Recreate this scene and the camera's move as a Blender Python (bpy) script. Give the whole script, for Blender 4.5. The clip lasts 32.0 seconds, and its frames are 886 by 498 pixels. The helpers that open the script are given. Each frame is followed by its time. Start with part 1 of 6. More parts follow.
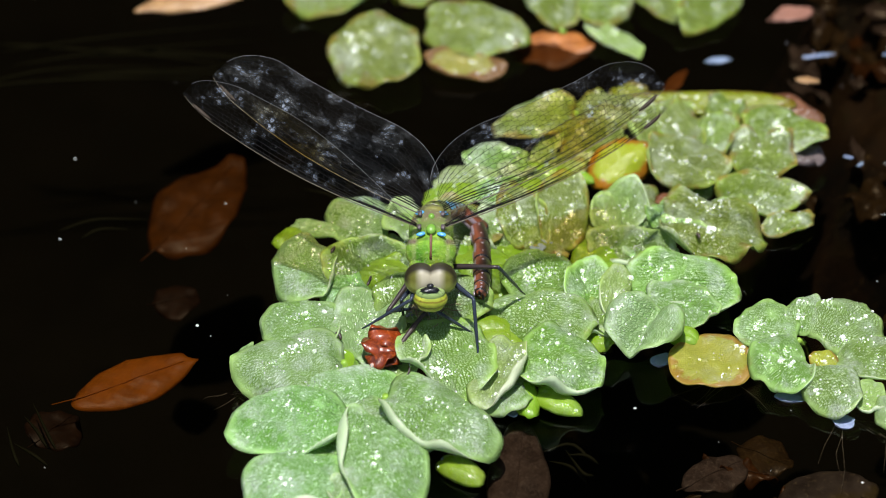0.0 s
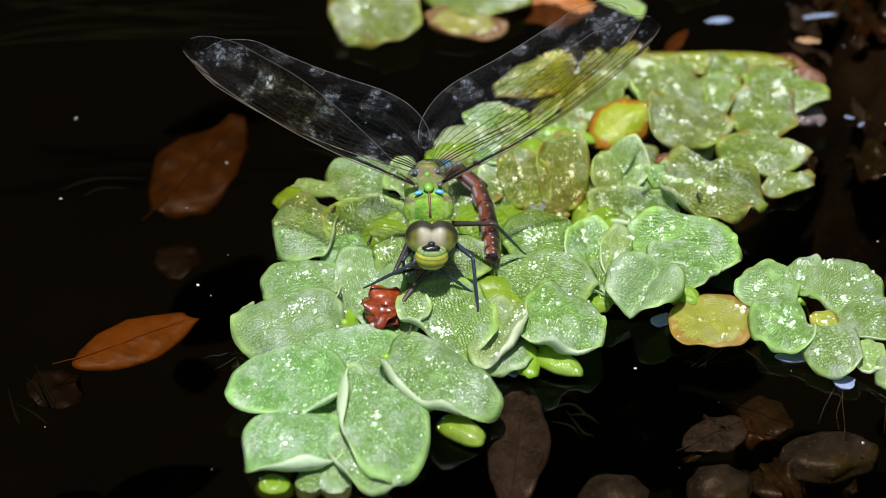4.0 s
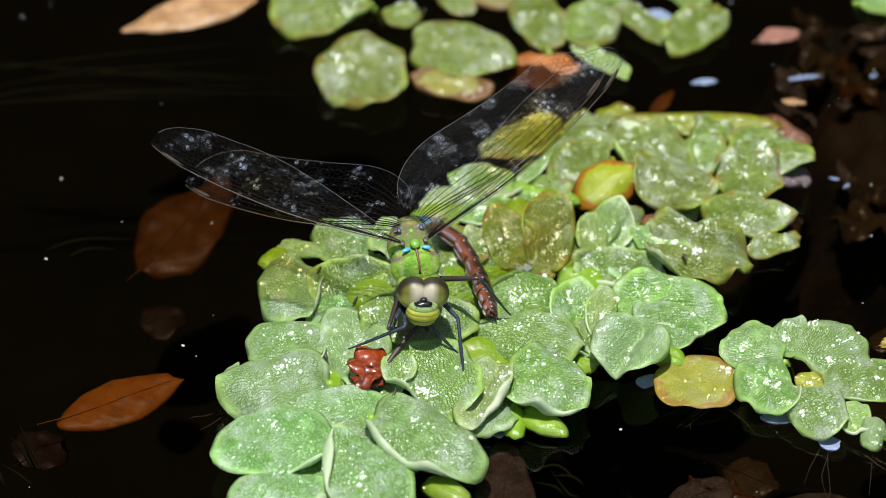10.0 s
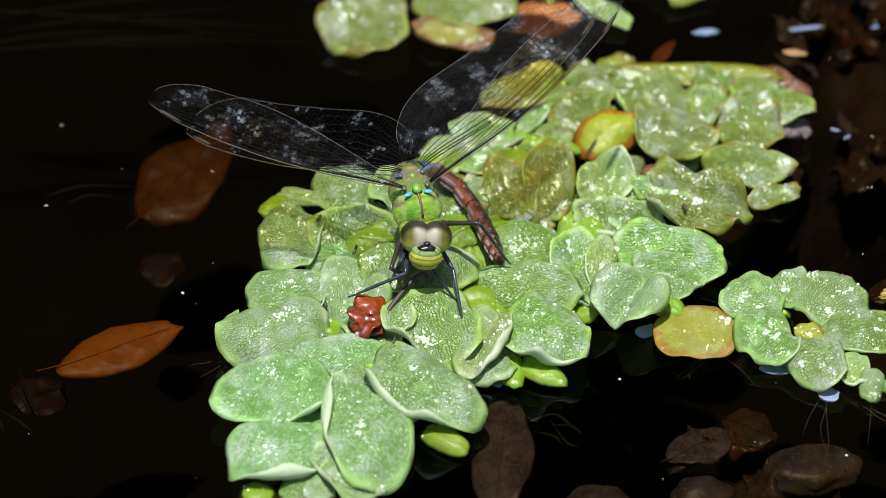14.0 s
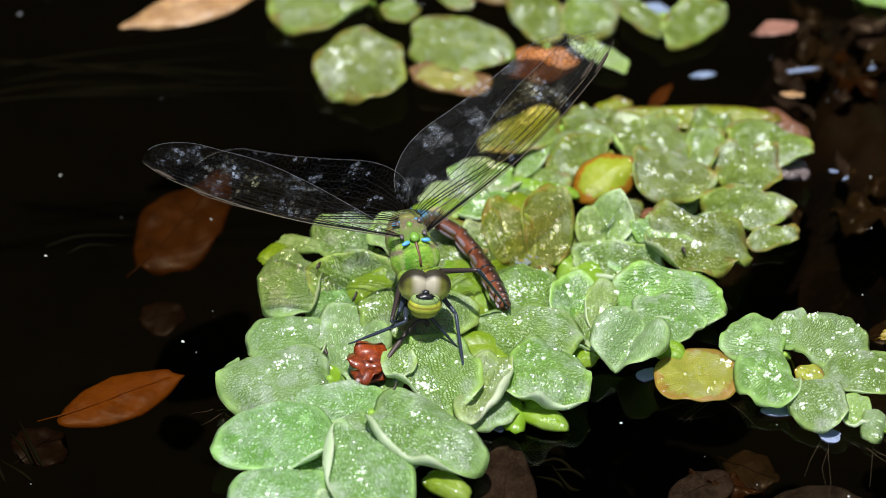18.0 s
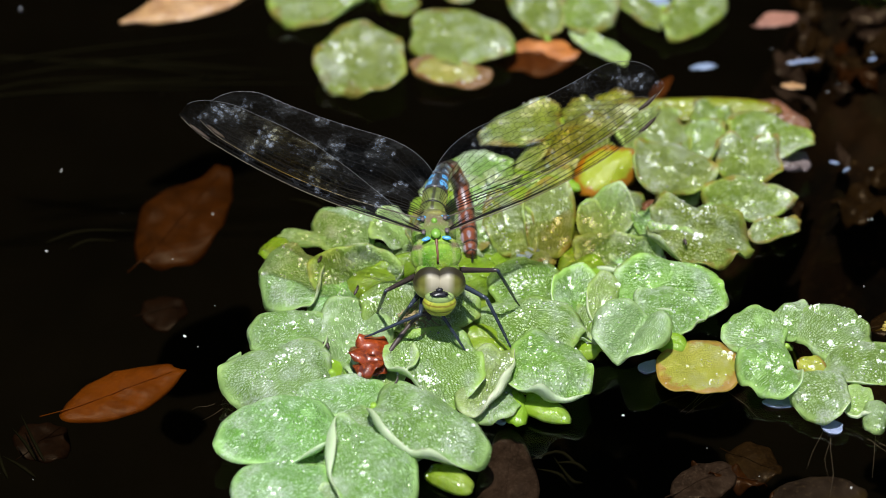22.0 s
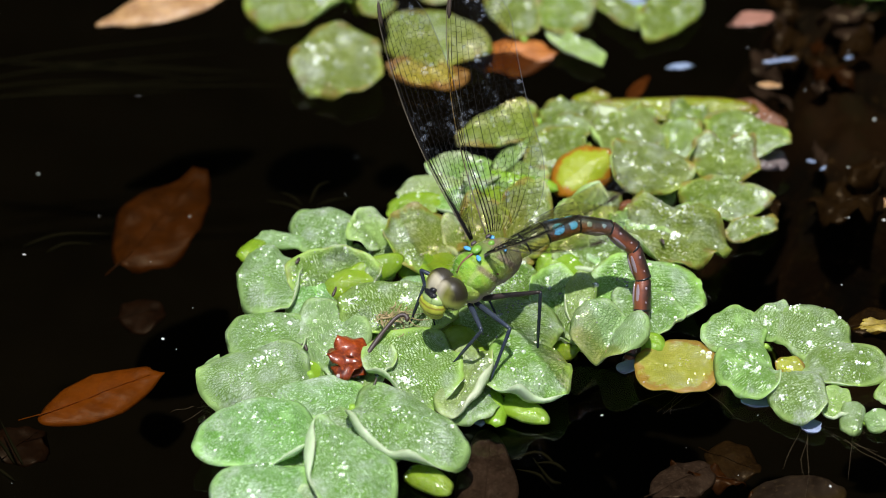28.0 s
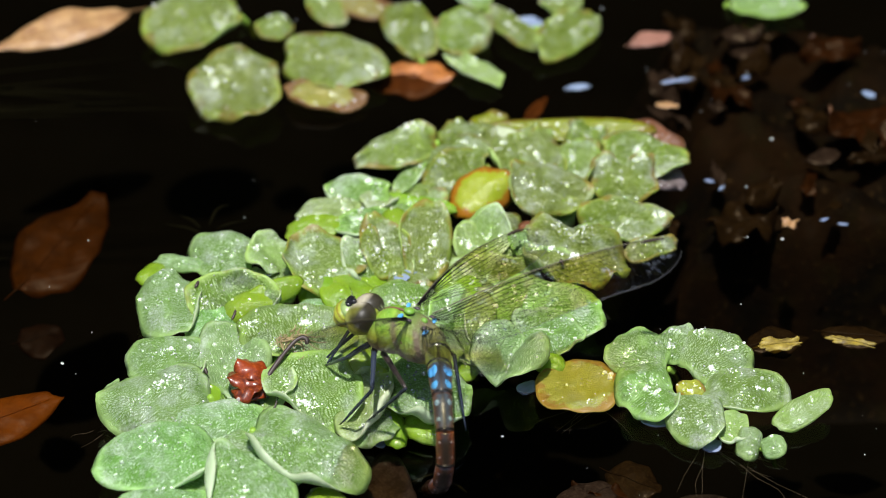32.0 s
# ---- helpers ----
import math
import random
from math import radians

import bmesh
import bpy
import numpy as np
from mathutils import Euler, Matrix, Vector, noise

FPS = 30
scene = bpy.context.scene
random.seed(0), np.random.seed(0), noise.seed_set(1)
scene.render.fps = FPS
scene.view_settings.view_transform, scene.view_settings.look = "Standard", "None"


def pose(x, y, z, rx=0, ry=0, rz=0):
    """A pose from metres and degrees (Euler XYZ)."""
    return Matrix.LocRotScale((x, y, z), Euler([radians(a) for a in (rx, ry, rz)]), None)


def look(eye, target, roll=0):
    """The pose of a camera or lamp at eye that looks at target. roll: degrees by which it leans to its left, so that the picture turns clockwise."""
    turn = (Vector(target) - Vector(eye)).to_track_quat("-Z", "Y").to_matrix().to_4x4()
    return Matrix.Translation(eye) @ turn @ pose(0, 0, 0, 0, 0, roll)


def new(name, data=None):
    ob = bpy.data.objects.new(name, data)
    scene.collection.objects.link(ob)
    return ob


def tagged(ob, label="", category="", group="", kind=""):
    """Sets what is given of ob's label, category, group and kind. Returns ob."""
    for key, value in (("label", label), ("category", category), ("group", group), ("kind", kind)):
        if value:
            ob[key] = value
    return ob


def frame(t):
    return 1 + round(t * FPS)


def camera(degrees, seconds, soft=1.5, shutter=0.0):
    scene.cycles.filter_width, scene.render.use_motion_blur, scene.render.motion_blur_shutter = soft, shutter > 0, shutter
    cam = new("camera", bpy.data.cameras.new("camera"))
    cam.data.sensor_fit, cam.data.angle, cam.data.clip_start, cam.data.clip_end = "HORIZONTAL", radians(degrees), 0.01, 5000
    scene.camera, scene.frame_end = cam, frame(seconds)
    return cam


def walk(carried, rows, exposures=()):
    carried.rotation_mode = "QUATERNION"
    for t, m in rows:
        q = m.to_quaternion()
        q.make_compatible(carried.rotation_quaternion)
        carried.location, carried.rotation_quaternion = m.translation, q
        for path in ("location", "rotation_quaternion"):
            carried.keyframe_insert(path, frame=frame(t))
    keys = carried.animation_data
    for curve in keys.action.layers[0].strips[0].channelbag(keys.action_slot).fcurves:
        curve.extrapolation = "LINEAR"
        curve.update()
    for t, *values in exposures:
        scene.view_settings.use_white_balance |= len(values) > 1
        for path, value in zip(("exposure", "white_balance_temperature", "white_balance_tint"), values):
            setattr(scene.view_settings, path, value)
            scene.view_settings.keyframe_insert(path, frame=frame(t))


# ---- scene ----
SECONDS = 32.0
EYE = Vector((0.0, -0.61587, 0.51678))
MM = 0.001


def turned(yaw, pitch, roll):
    """The camera at its place beside the pond, turned in degrees away from its middle view."""
    return look(EYE, (0, 0, 0)) @ pose(0, 0, 0, 0, yaw) @ pose(0, 0, 0, pitch) @ pose(0, 0, 0, 0, 0, roll)


cam = camera(12, SECONDS, soft=0.9, shutter=0.5)
cam.data.dof.use_dof, cam.data.dof.focus_distance, cam.data.dof.aperture_fstop = True, 0.776, 13.5
PATH = [
    (0, turned(0.179, 0.031, -0.080)),
    (0.5, turned(0.180, -0.096, -0.085)),
    (1, turned(0.185, -0.093, -0.129)),
    (1.5, turned(0.178, -0.094, 0.008)),
    (2, turned(0.189, -0.108, 0.220)),
    (2.5, turned(0.195, -0.139, 0.223)),
    (3, turned(0.195, -0.185, 0.153)),
    (3.5, turned(0.191, -0.517, 0.007)),
    (4, turned(0.188, -0.515, -0.006)),
    (4.5, turned(0.139, -0.519, 0.069)),
    (6.5, turned(-0.007, -0.434, 0.027)),
    (7, turned(-0.004, -0.468, 0.112)),
    (7.5, turned(-0.004, -0.470, 0.118)),
    (8, turned(-0.005, -0.188, 0.185)),
    (8.5, turned(-0.001, -0.172, 0.103)),
    (9, turned(0.000, 0.000, 0.000)),
    (9.5, turned(-0.006, 0.305, -0.002)),
    (10, turned(-0.010, 0.312, 0.061)),
    (10.5, turned(-0.007, 0.302, 0.035)),
    (11, turned(-0.012, 0.161, 0.091)),
    (11.5, turned(-0.009, 0.032, 0.035)),
    (12, turned(-0.015, 0.014, 0.157)),
    (12.5, turned(-0.013, -0.233, 0.305)),
    (13, turned(-0.006, -0.347, 0.389)),
    (13.5, turned(-0.009, -0.382, 0.372)),
    (14, turned(-0.012, -0.383, 0.386)),
    (14.5, turned(-0.016, -0.331, 0.234)),
    (16.5, turned(-0.028, 0.131, -0.135)),
    (17, turned(-0.020, 0.207, -0.045)),
    (17.5, turned(-0.017, 0.230, -0.225)),
    (18, turned(-0.018, 0.238, -0.254)),
    (18.5, turned(-0.020, 0.144, -0.286)),
    (19, turned(-0.016, 0.137, -0.282)),
    (19.5, turned(-0.018, 0.145, -0.283)),
    (20, turned(-0.013, 0.136, -0.325)),
    (20.5, turned(-0.013, 0.138, -0.404)),
    (21, turned(-0.008, 0.142, -0.433)),
    (21.5, turned(-0.005, 0.144, -0.456)),
    (22, turned(-0.000, 0.147, -0.549)),
    (22.5, turned(-0.008, 0.163, -0.495)),
    (23, turned(-0.011, 0.162, -0.611)),
    (23.5, turned(-0.011, 0.164, -0.613)),
    (24, turned(-0.011, 0.168, -0.696)),
    (24.5, turned(-0.015, 0.164, -0.681)),
    (25, turned(-0.016, 0.161, -0.778)),
    (25.5, turned(-0.024, 0.153, -0.766)),
    (27.5, turned(-0.208, 0.157, -0.899)),
    (28, turned(-0.303, 0.157, -0.898)),
    (28.5, turned(-0.488, 0.450, -0.899)),
    (29, turned(-0.564, 0.484, -0.917)),
    (29.5, turned(-0.886, 0.370, -0.979)),
    (30, turned(-1.192, 0.328, -1.024)),
    (30.5, turned(-1.444, 0.392, -1.139)),
    (31, turned(-1.501, 0.417, -1.230)),
    (31.5, turned(-1.650, 0.507, -1.284)),
    (32, turned(-1.677, 0.429, -1.329)),
]
walk(cam, PATH, exposures=[(0.0, 0.15), (SECONDS, 0.15)])

# ---- light ----
world = bpy.data.worlds.new("sky")
scene.world = world
world.use_nodes = True
sky = world.node_tree.nodes.new("ShaderNodeTexSky")
sky.sky_type, sky.sun_disc = "NISHITA", False
SUN_UP, SUN_TURN = radians(79), radians(-165)
sky.sun_elevation, sky.sun_rotation = SUN_UP, SUN_TURN
world.node_tree.links.new(sky.outputs[0], world.node_tree.nodes["Background"].inputs[0])
world.node_tree.nodes["Background"].inputs[1].default_value = 0.145
sun = new("sun", bpy.data.lights.new("sun", "SUN"))
sun.data.energy, sun.data.angle, sun.data.color = 5.0, radians(1.0), (1.0, 0.985, 0.97)
away = Vector((math.sin(SUN_TURN) * math.cos(SUN_UP), math.cos(SUN_TURN) * math.cos(SUN_UP), math.sin(SUN_UP)))
sun.matrix_world = look(away * 5, (0, 0, 0))


# ---- materials ----
class Nodes:
    """Short hand for node materials."""

    def __init__(self, name):
        self.mat = bpy.data.materials.new(name)
        self.mat.use_nodes = True
        self.tree = self.mat.node_tree
        self.bsdf = self.tree.nodes["Principled BSDF"]
        self.out = self.tree.nodes["Material Output"]

    def add(self, kind, **values):
        n = self.tree.nodes.new("ShaderNode" + kind)
        for key, value in values.items():
            setattr(n, key, value)
        return n

    def link(self, a, b):
        self.tree.links.new(a, b)

    def put(self, socket, value):
        if isinstance(value, bpy.types.NodeSocket):
            self.link(value, socket)
        elif isinstance(value, (tuple, list)) and len(value) == 3 and socket.type == "RGBA":
            socket.default_value = (*value, 1)
        else:
            socket.default_value = value

    def calc(self, op, a, b=0.0, clamp=False):
        n = self.add("Math", operation=op, use_clamp=clamp)
        self.put(n.inputs[0], a)
        self.put(n.inputs[1], b)
        return n.outputs[0]

    def mix(self, f, a, b, blend="MIX"):
        n = self.add("Mix", data_type="RGBA", blend_type=blend)
        self.put(n.inputs[0], f)
        self.put(n.inputs[6], a)
        self.put(n.inputs[7], b)
        return n.outputs[2]

    def noise(self, vector, scale, detail=3.0, rough=0.55):
        n = self.add("TexNoise")
        if vector is not None:
            self.link(vector, n.inputs["Vector"])
        n.inputs["Scale"].default_value, n.inputs["Detail"].default_value = scale, detail
        n.inputs["Roughness"].default_value = rough
        return n.outputs[0]

    def voronoi(self, vector, scale, feature="F1", randomness=1.0):
        n = self.add("TexVoronoi", feature=feature)
        self.link(vector, n.inputs["Vector"])
        n.inputs["Scale"].default_value, n.inputs["Randomness"].default_value = scale, randomness
        return n.outputs["Distance"]

    def ramp(self, f, low, high):
        n = self.add("MapRange", clamp=True)
        self.put(n.inputs[0], f)
        n.inputs[1].default_value, n.inputs[2].default_value = low, high
        return n.outputs[0]

    def xyz(self, vector):
        n = self.add("SeparateXYZ")
        self.link(vector, n.inputs[0])
        return n.outputs

    def join3(self, x, y, z=0.0):
        n = self.add("CombineXYZ")
        for i, v in enumerate((x, y, z)):
            self.put(n.inputs[i], v)
        return n.outputs[0]

    def uv(self, name):
        return self.add("UVMap", uv_map=name).outputs[0]

    def local(self):
        return self.add("TexCoord").outputs["Object"]

    def chance(self):
        return self.add("ObjectInfo").outputs["Random"]

    def bump(self, height, strength, distance):
        n = self.add("Bump")
        n.inputs["Strength"].default_value, n.inputs["Distance"].default_value = strength, distance
        self.link(height, n.inputs["Height"])
        self.link(n.outputs[0], self.bsdf.inputs["Normal"])

    def done(self, color, rough=0.5, metal=0.0, **more):
        self.put(self.bsdf.inputs["Base Color"], color)
        self.put(self.bsdf.inputs["Roughness"], rough)
        self.put(self.bsdf.inputs["Metallic"], metal)
        for key, value in more.items():
            self.put(self.bsdf.inputs[key.replace("_", " ")], value)
        return self.mat


def leaf_material(name, deep, mid, tip, stain=(0.22, 0.09, 0.02), stained=0.0, hairs=1.0, rough=0.42):
    """A fern leaf: puffed pale cells in rows that fan out from the midrib, darker grooves, whitened patches for wet
    highlights, a smooth border brightened for light through the rim, and browned margins."""
    m = Nodes(name)
    flat = m.xyz(m.uv("flat"))
    rim = m.xyz(m.uv("rim"))
    side = m.calc("ABSOLUTE", flat[1])
    object_x = m.calc("MULTIPLY", m.chance(), 37.0)
    spot = m.join3(flat[0], flat[1], object_x)
    soft = m.noise(spot, 0.30, 2.0)
    wavy = m.noise(spot, 1.1, 2.0)
    along = m.calc("ADD", m.calc("SUBTRACT", flat[0], m.calc("MULTIPLY", side, 0.7)), m.calc("ADD", m.calc("MULTIPLY", soft, 3.0), m.calc("MULTIPLY", wavy, 0.9)))
    across = m.calc("ADD", flat[1], m.calc("MULTIPLY", soft, 2.0))
    grid = m.join3(m.calc("MULTIPLY", along, 2.8), m.calc("MULTIPLY", across, 1.8), object_x)
    gap = m.voronoi(grid, 1.0, "DISTANCE_TO_EDGE", 0.75)
    strength = m.calc("MULTIPLY", m.ramp(rim[0], 0.97, 0.78), m.ramp(m.noise(spot, 0.2, 2.0), 0.20, 0.45))
    puff = m.ramp(gap, 0.0, 0.24)
    patches = m.noise(spot, 0.22, 4.0)
    ground = m.mix(m.ramp(patches, 0.36, 0.66), m.mix(0.42, deep, mid), mid)
    groove = m.calc("MULTIPLY", m.calc("MULTIPLY", m.calc("SUBTRACT", 1.0, puff), strength), min(1.0, 0.9 * hairs))
    color = m.mix(groove, ground, deep)
    # Pale cell tips, whitened further for the highlights on them.
    peak = m.calc("MULTIPLY", m.ramp(gap, 0.10, 0.34), m.calc("MULTIPLY", strength, 0.32 * hairs))
    color = m.mix(peak, color, tip)
    # Yellow-green border; its brightness includes the glow of light through the rim.
    border = m.calc("MULTIPLY", m.ramp(rim[0], 0.80, 1.0), 0.5 * min(1.0, hairs))
    color = m.mix(border, color, m.mix(0.35, mid, (0.44, 0.70, 0.10)))
    # Wet highlights painted as whitish patches.
    sheen_patch = m.ramp(m.noise(m.join3(flat[0], flat[1], m.calc("ADD", object_x, 3.0)), 0.24, 3.0), 0.50, 0.70)
    sheen_patch = m.calc("MULTIPLY", m.calc("MULTIPLY", sheen_patch, m.calc("ADD", 0.50, m.calc("MULTIPLY", puff, 0.50))), m.calc("MULTIPLY", m.ramp(rim[0], 0.96, 0.75), 0.42 * min(1.0, hairs)))
    color = m.mix(sheen_patch, color, (0.80, 0.88, 0.80))
    blotch = m.ramp(m.noise(m.join3(flat[0], flat[1], m.calc("ADD", object_x, 17.0)), 0.13, 4.0, 0.6), 0.50, 0.62)
    bloom = m.calc("MULTIPLY", m.calc("MULTIPLY", blotch, m.ramp(rim[0], 0.25, 0.75)), m.ramp(m.noise(spot, 2.4, 3.0), 0.30, 0.65))
    color = m.mix(m.calc("MULTIPLY", bloom, 0.62 * min(1.0, hairs)), color, (0.84, 0.88, 0.82))
    tone = m.add("HueSaturation")
    m.put(tone.inputs["Hue"], m.calc("ADD", 0.475, m.calc("MULTIPLY", m.chance(), 0.022)))
    m.put(tone.inputs["Value"], m.calc("ADD", 0.94, m.calc("MULTIPLY", m.chance(), 0.24)))
    m.put(tone.inputs["Saturation"], 1.05)
    m.link(color, tone.inputs["Color"])
    color = tone.outputs[0]
    spots = m.noise(m.join3(flat[0], flat[1], m.calc("ADD", object_x, 9.0)), 0.30, 4.0, 0.6)
    edge = m.calc("ADD", m.calc("MULTIPLY", m.ramp(rim[0], 0.55, 1.0), 0.32 + 0.2 * stained), spots)
    brown = m.calc("MULTIPLY", m.ramp(edge, 0.93 - 0.34 * stained, 1.06 - 0.34 * stained), 0.25 + 0.7 * min(1, stained))
    color = m.mix(brown, color, stain)
    line = m.calc("MULTIPLY", m.ramp(rim[0], 0.975, 1.0), m.ramp(spots, 0.42, 0.58))
    color = m.mix(m.calc("MULTIPLY", line, 0.5), color, m.mix(0.5, tuple(0.7 * c for c in mid), stain))
    height = m.calc("ADD", m.calc("MULTIPLY", m.calc("MULTIPLY", puff, strength), 1.2 * hairs), m.calc("MULTIPLY", m.noise(spot, 0.8, 3.0), 0.8))
    m.bump(height, 0.78, 0.00028)
    wet = m.ramp(m.noise(m.join3(flat[0], flat[1], m.calc("ADD", object_x, 5.0)), 0.25, 3.0), 0.46, 0.64)
    shine = m.calc("SUBTRACT", rough + 0.04, m.calc("MULTIPLY", wet, 0.20))
    m.done(color, shine, Specular_IOR_Level=0.5)
    through_leaf = m.add("BsdfTranslucent")
    m.link(m.mix(0.35, color, (0.38, 0.58, 0.04)), through_leaf.inputs[0])
    both = m.add("MixShader")
    both.inputs[0].default_value = 0.3
    m.link(m.bsdf.outputs[0], both.inputs[1])
    m.link(through_leaf.outputs[0], both.inputs[2])
    m.link(both.outputs[0], m.out.inputs[0])
    return m.mat


fresh = leaf_material("fresh fern leaf", (0.13, 0.32, 0.05), (0.37, 0.62, 0.26), (0.82, 0.92, 0.82))
lime = leaf_material("lime fern leaf", (0.105, 0.26, 0.028), (0.34, 0.58, 0.165), (0.76, 0.87, 0.66), stained=0.15)
olive = leaf_material("ageing fern leaf", (0.09, 0.16, 0.014), (0.25, 0.36, 0.07), (0.72, 0.78, 0.48), stained=0.42, hairs=0.8)
browned = leaf_material("browned fern leaf", (0.12, 0.21, 0.02), (0.31, 0.45, 0.10), (0.76, 0.82, 0.60), (0.30, 0.13, 0.03), stained=0.5, hairs=0.9)
pale = leaf_material("pale underside of a leaf", (0.22, 0.38, 0.09), (0.37, 0.54, 0.19), (0.75, 0.84, 0.58), hairs=0.8)
white = leaf_material("whitish curled rim", (0.55, 0.68, 0.42), (0.66, 0.76, 0.52), (0.82, 0.88, 0.74), hairs=0.2)
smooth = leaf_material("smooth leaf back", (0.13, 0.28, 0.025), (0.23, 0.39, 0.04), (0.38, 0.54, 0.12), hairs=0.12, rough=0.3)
yellow = leaf_material("yellowed fern leaf", (0.26, 0.32, 0.035), (0.40, 0.42, 0.07), (0.66, 0.68, 0.34), (0.34, 0.14, 0.025), 0.65, 0.4)
mustard = leaf_material("mustard-green strip", (0.13, 0.18, 0.012), (0.22, 0.28, 0.02), (0.40, 0.42, 0.10), (0.16, 0.07, 0.015), 0.6, 0.15, 0.35)
autumn = leaf_material("orange-stained fern leaf", (0.24, 0.34, 0.025), (0.34, 0.44, 0.045), (0.54, 0.54, 0.16), (0.40, 0.11, 0.008), 0.85, 0.1, 0.35)
rusty = leaf_material("rusty rotting leaf", (0.20, 0.22, 0.04), (0.34, 0.30, 0.08), (0.50, 0.44, 0.20), (0.20, 0.08, 0.03), 0.9, 0.4)
brown = leaf_material("dry brown leaf", (0.12, 0.05, 0.02), (0.25, 0.11, 0.04), (0.45, 0.28, 0.16), (0.10, 0.03, 0.015), 0.6, 0.3)
# Sky reflections on the water, put into a pale blue leaf colour.
mirrored_sky = leaf_material("pale blue of sky mirrored in water", (0.22, 0.27, 0.44), (0.36, 0.41, 0.60), (0.72, 0.78, 0.88), hairs=0.15, rough=0.15)
bright = leaf_material("sunlit yellow-green fern leaf", (0.11, 0.24, 0.03), (0.36, 0.56, 0.21), (0.80, 0.89, 0.72), stained=0.15)
aged = leaf_material("yellowing rumpled fern leaf", (0.11, 0.19, 0.016), (0.29, 0.40, 0.09), (0.76, 0.83, 0.62), (0.30, 0.12, 0.025), stained=0.42, hairs=0.9)
mint = leaf_material("whitish mint fern leaf", (0.20, 0.36, 0.12), (0.35, 0.51, 0.23), (0.72, 0.84, 0.62), hairs=0.8)
under_pale = leaf_material("pale smooth leaf back", (0.46, 0.62, 0.34), (0.60, 0.74, 0.50), (0.78, 0.84, 0.66), hairs=0.12, rough=0.5)
UNDER = {fresh: under_pale, bright: under_pale, mint: white, lime: under_pale, olive: pale, aged: pale, pale: white, browned: olive, yellow: mustard}


def dead_material(name, dark, mid, light, rough=0.45):
    """A fallen tree leaf with blotches and side veins."""
    m = Nodes(name)
    flat = m.xyz(m.uv("flat"))
    seed = m.calc("MULTIPLY", m.chance(), 23.0)
    spot = m.noise(m.join3(flat[0], flat[1], seed), 0.25, 5.0, 0.65)
    fine = m.noise(m.join3(flat[0], flat[1], seed), 1.8, 3.0)
    color = m.mix(m.ramp(spot, 0.32, 0.62), dark, mid)
    color = m.mix(m.calc("MULTIPLY", m.ramp(fine, 0.5, 0.75), 0.5), color, light)
    ribs = m.calc("SINE", m.calc("MULTIPLY", m.calc("SUBTRACT", flat[0], m.calc("ABSOLUTE", flat[1])), 2.6))
    color = m.mix(m.calc("MULTIPLY", m.ramp(ribs, 0.9, 1.0), 0.12), color, light)
    m.bump(m.calc("ADD", fine, m.calc("MULTIPLY", ribs, 0.25)), 0.3, 0.0002)
    return m.done(color, rough)


orange_leaf = dead_material("orange sunken leaf", (0.36, 0.105, 0.008), (0.62, 0.19, 0.012), (0.70, 0.27, 0.03))
# Darker copy of the orange leaf: loss of light with depth put into the colour.
orange_dim = dead_material("orange leaf with deep-water dimming in its colour", (0.09, 0.032, 0.005), (0.19, 0.065, 0.008), (0.26, 0.10, 0.014))
tan_leaf = dead_material("tan floating leaf", (0.20, 0.09, 0.035), (0.40, 0.23, 0.09), (0.55, 0.38, 0.20))
dark_leaf = dead_material("dark drowned leaf", (0.055, 0.042, 0.04), (0.16, 0.125, 0.12), (0.34, 0.29, 0.28), 0.3)
rust_leaf = dead_material("rust floating leaf", (0.22, 0.07, 0.015), (0.40, 0.14, 0.03), (0.52, 0.24, 0.08))
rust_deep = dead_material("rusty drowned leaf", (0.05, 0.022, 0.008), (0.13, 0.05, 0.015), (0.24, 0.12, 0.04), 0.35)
scum = dead_material("yellow algae scum", (0.08, 0.05, 0.01), (0.28, 0.20, 0.015), (0.48, 0.38, 0.06), 0.6)
pinkish = dead_material("pinkish dry leaf", (0.16, 0.07, 0.045), (0.28, 0.13, 0.09), (0.38, 0.20, 0.14))
# Darkened brown: the dimness of deep water is put into the colour.
murk_leaf = dead_material("brown leaf with deep-water dimming in its colour", (0.02, 0.010, 0.006), (0.045, 0.022, 0.011), (0.07, 0.035, 0.018), 0.5)
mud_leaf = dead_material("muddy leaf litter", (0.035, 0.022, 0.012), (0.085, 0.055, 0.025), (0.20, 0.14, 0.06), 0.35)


def plain(name, color, rough=0.4, metal=0.0, spread=0.35, scale=900.0, bump=0.3, **more):
    """A small surface with grain at two scales."""
    m = Nodes(name)
    big = m.noise(m.local(), scale * 0.2, 3.0)
    fine = m.noise(m.local(), scale, 3.0)
    low = tuple(c * (1 - spread) for c in color)
    high = tuple(min(1, c * (1 + spread)) for c in color)
    tone = m.mix(m.calc("ADD", m.calc("MULTIPLY", big, 0.6), m.calc("MULTIPLY", fine, 0.4), True), low, high)
    m.bump(fine, bump, 0.0001)
    return m.done(tone, rough, metal, **more)


def dead_silt(name):
    """Brown silt: rust, olive and black patches at two scales, with pale crumbs."""
    m = Nodes(name)
    at = m.local()
    tone = m.mix(m.ramp(m.noise(at, 55.0, 4.0), 0.40, 0.62), (0.004, 0.0035, 0.003), (0.042, 0.021, 0.006))
    tone = m.mix(m.calc("MULTIPLY", m.ramp(m.noise(at, 130.0, 3.0), 0.52, 0.66), 0.7), tone, (0.03, 0.026, 0.006))
    crumbs = m.noise(at, 700.0, 3.0)
    tone = m.mix(m.calc("MULTIPLY", m.ramp(crumbs, 0.62, 0.74), 0.6), tone, (0.24, 0.17, 0.08))
    m.bump(crumbs, 0.6, 0.0006)
    return m.done(tone, 0.8)


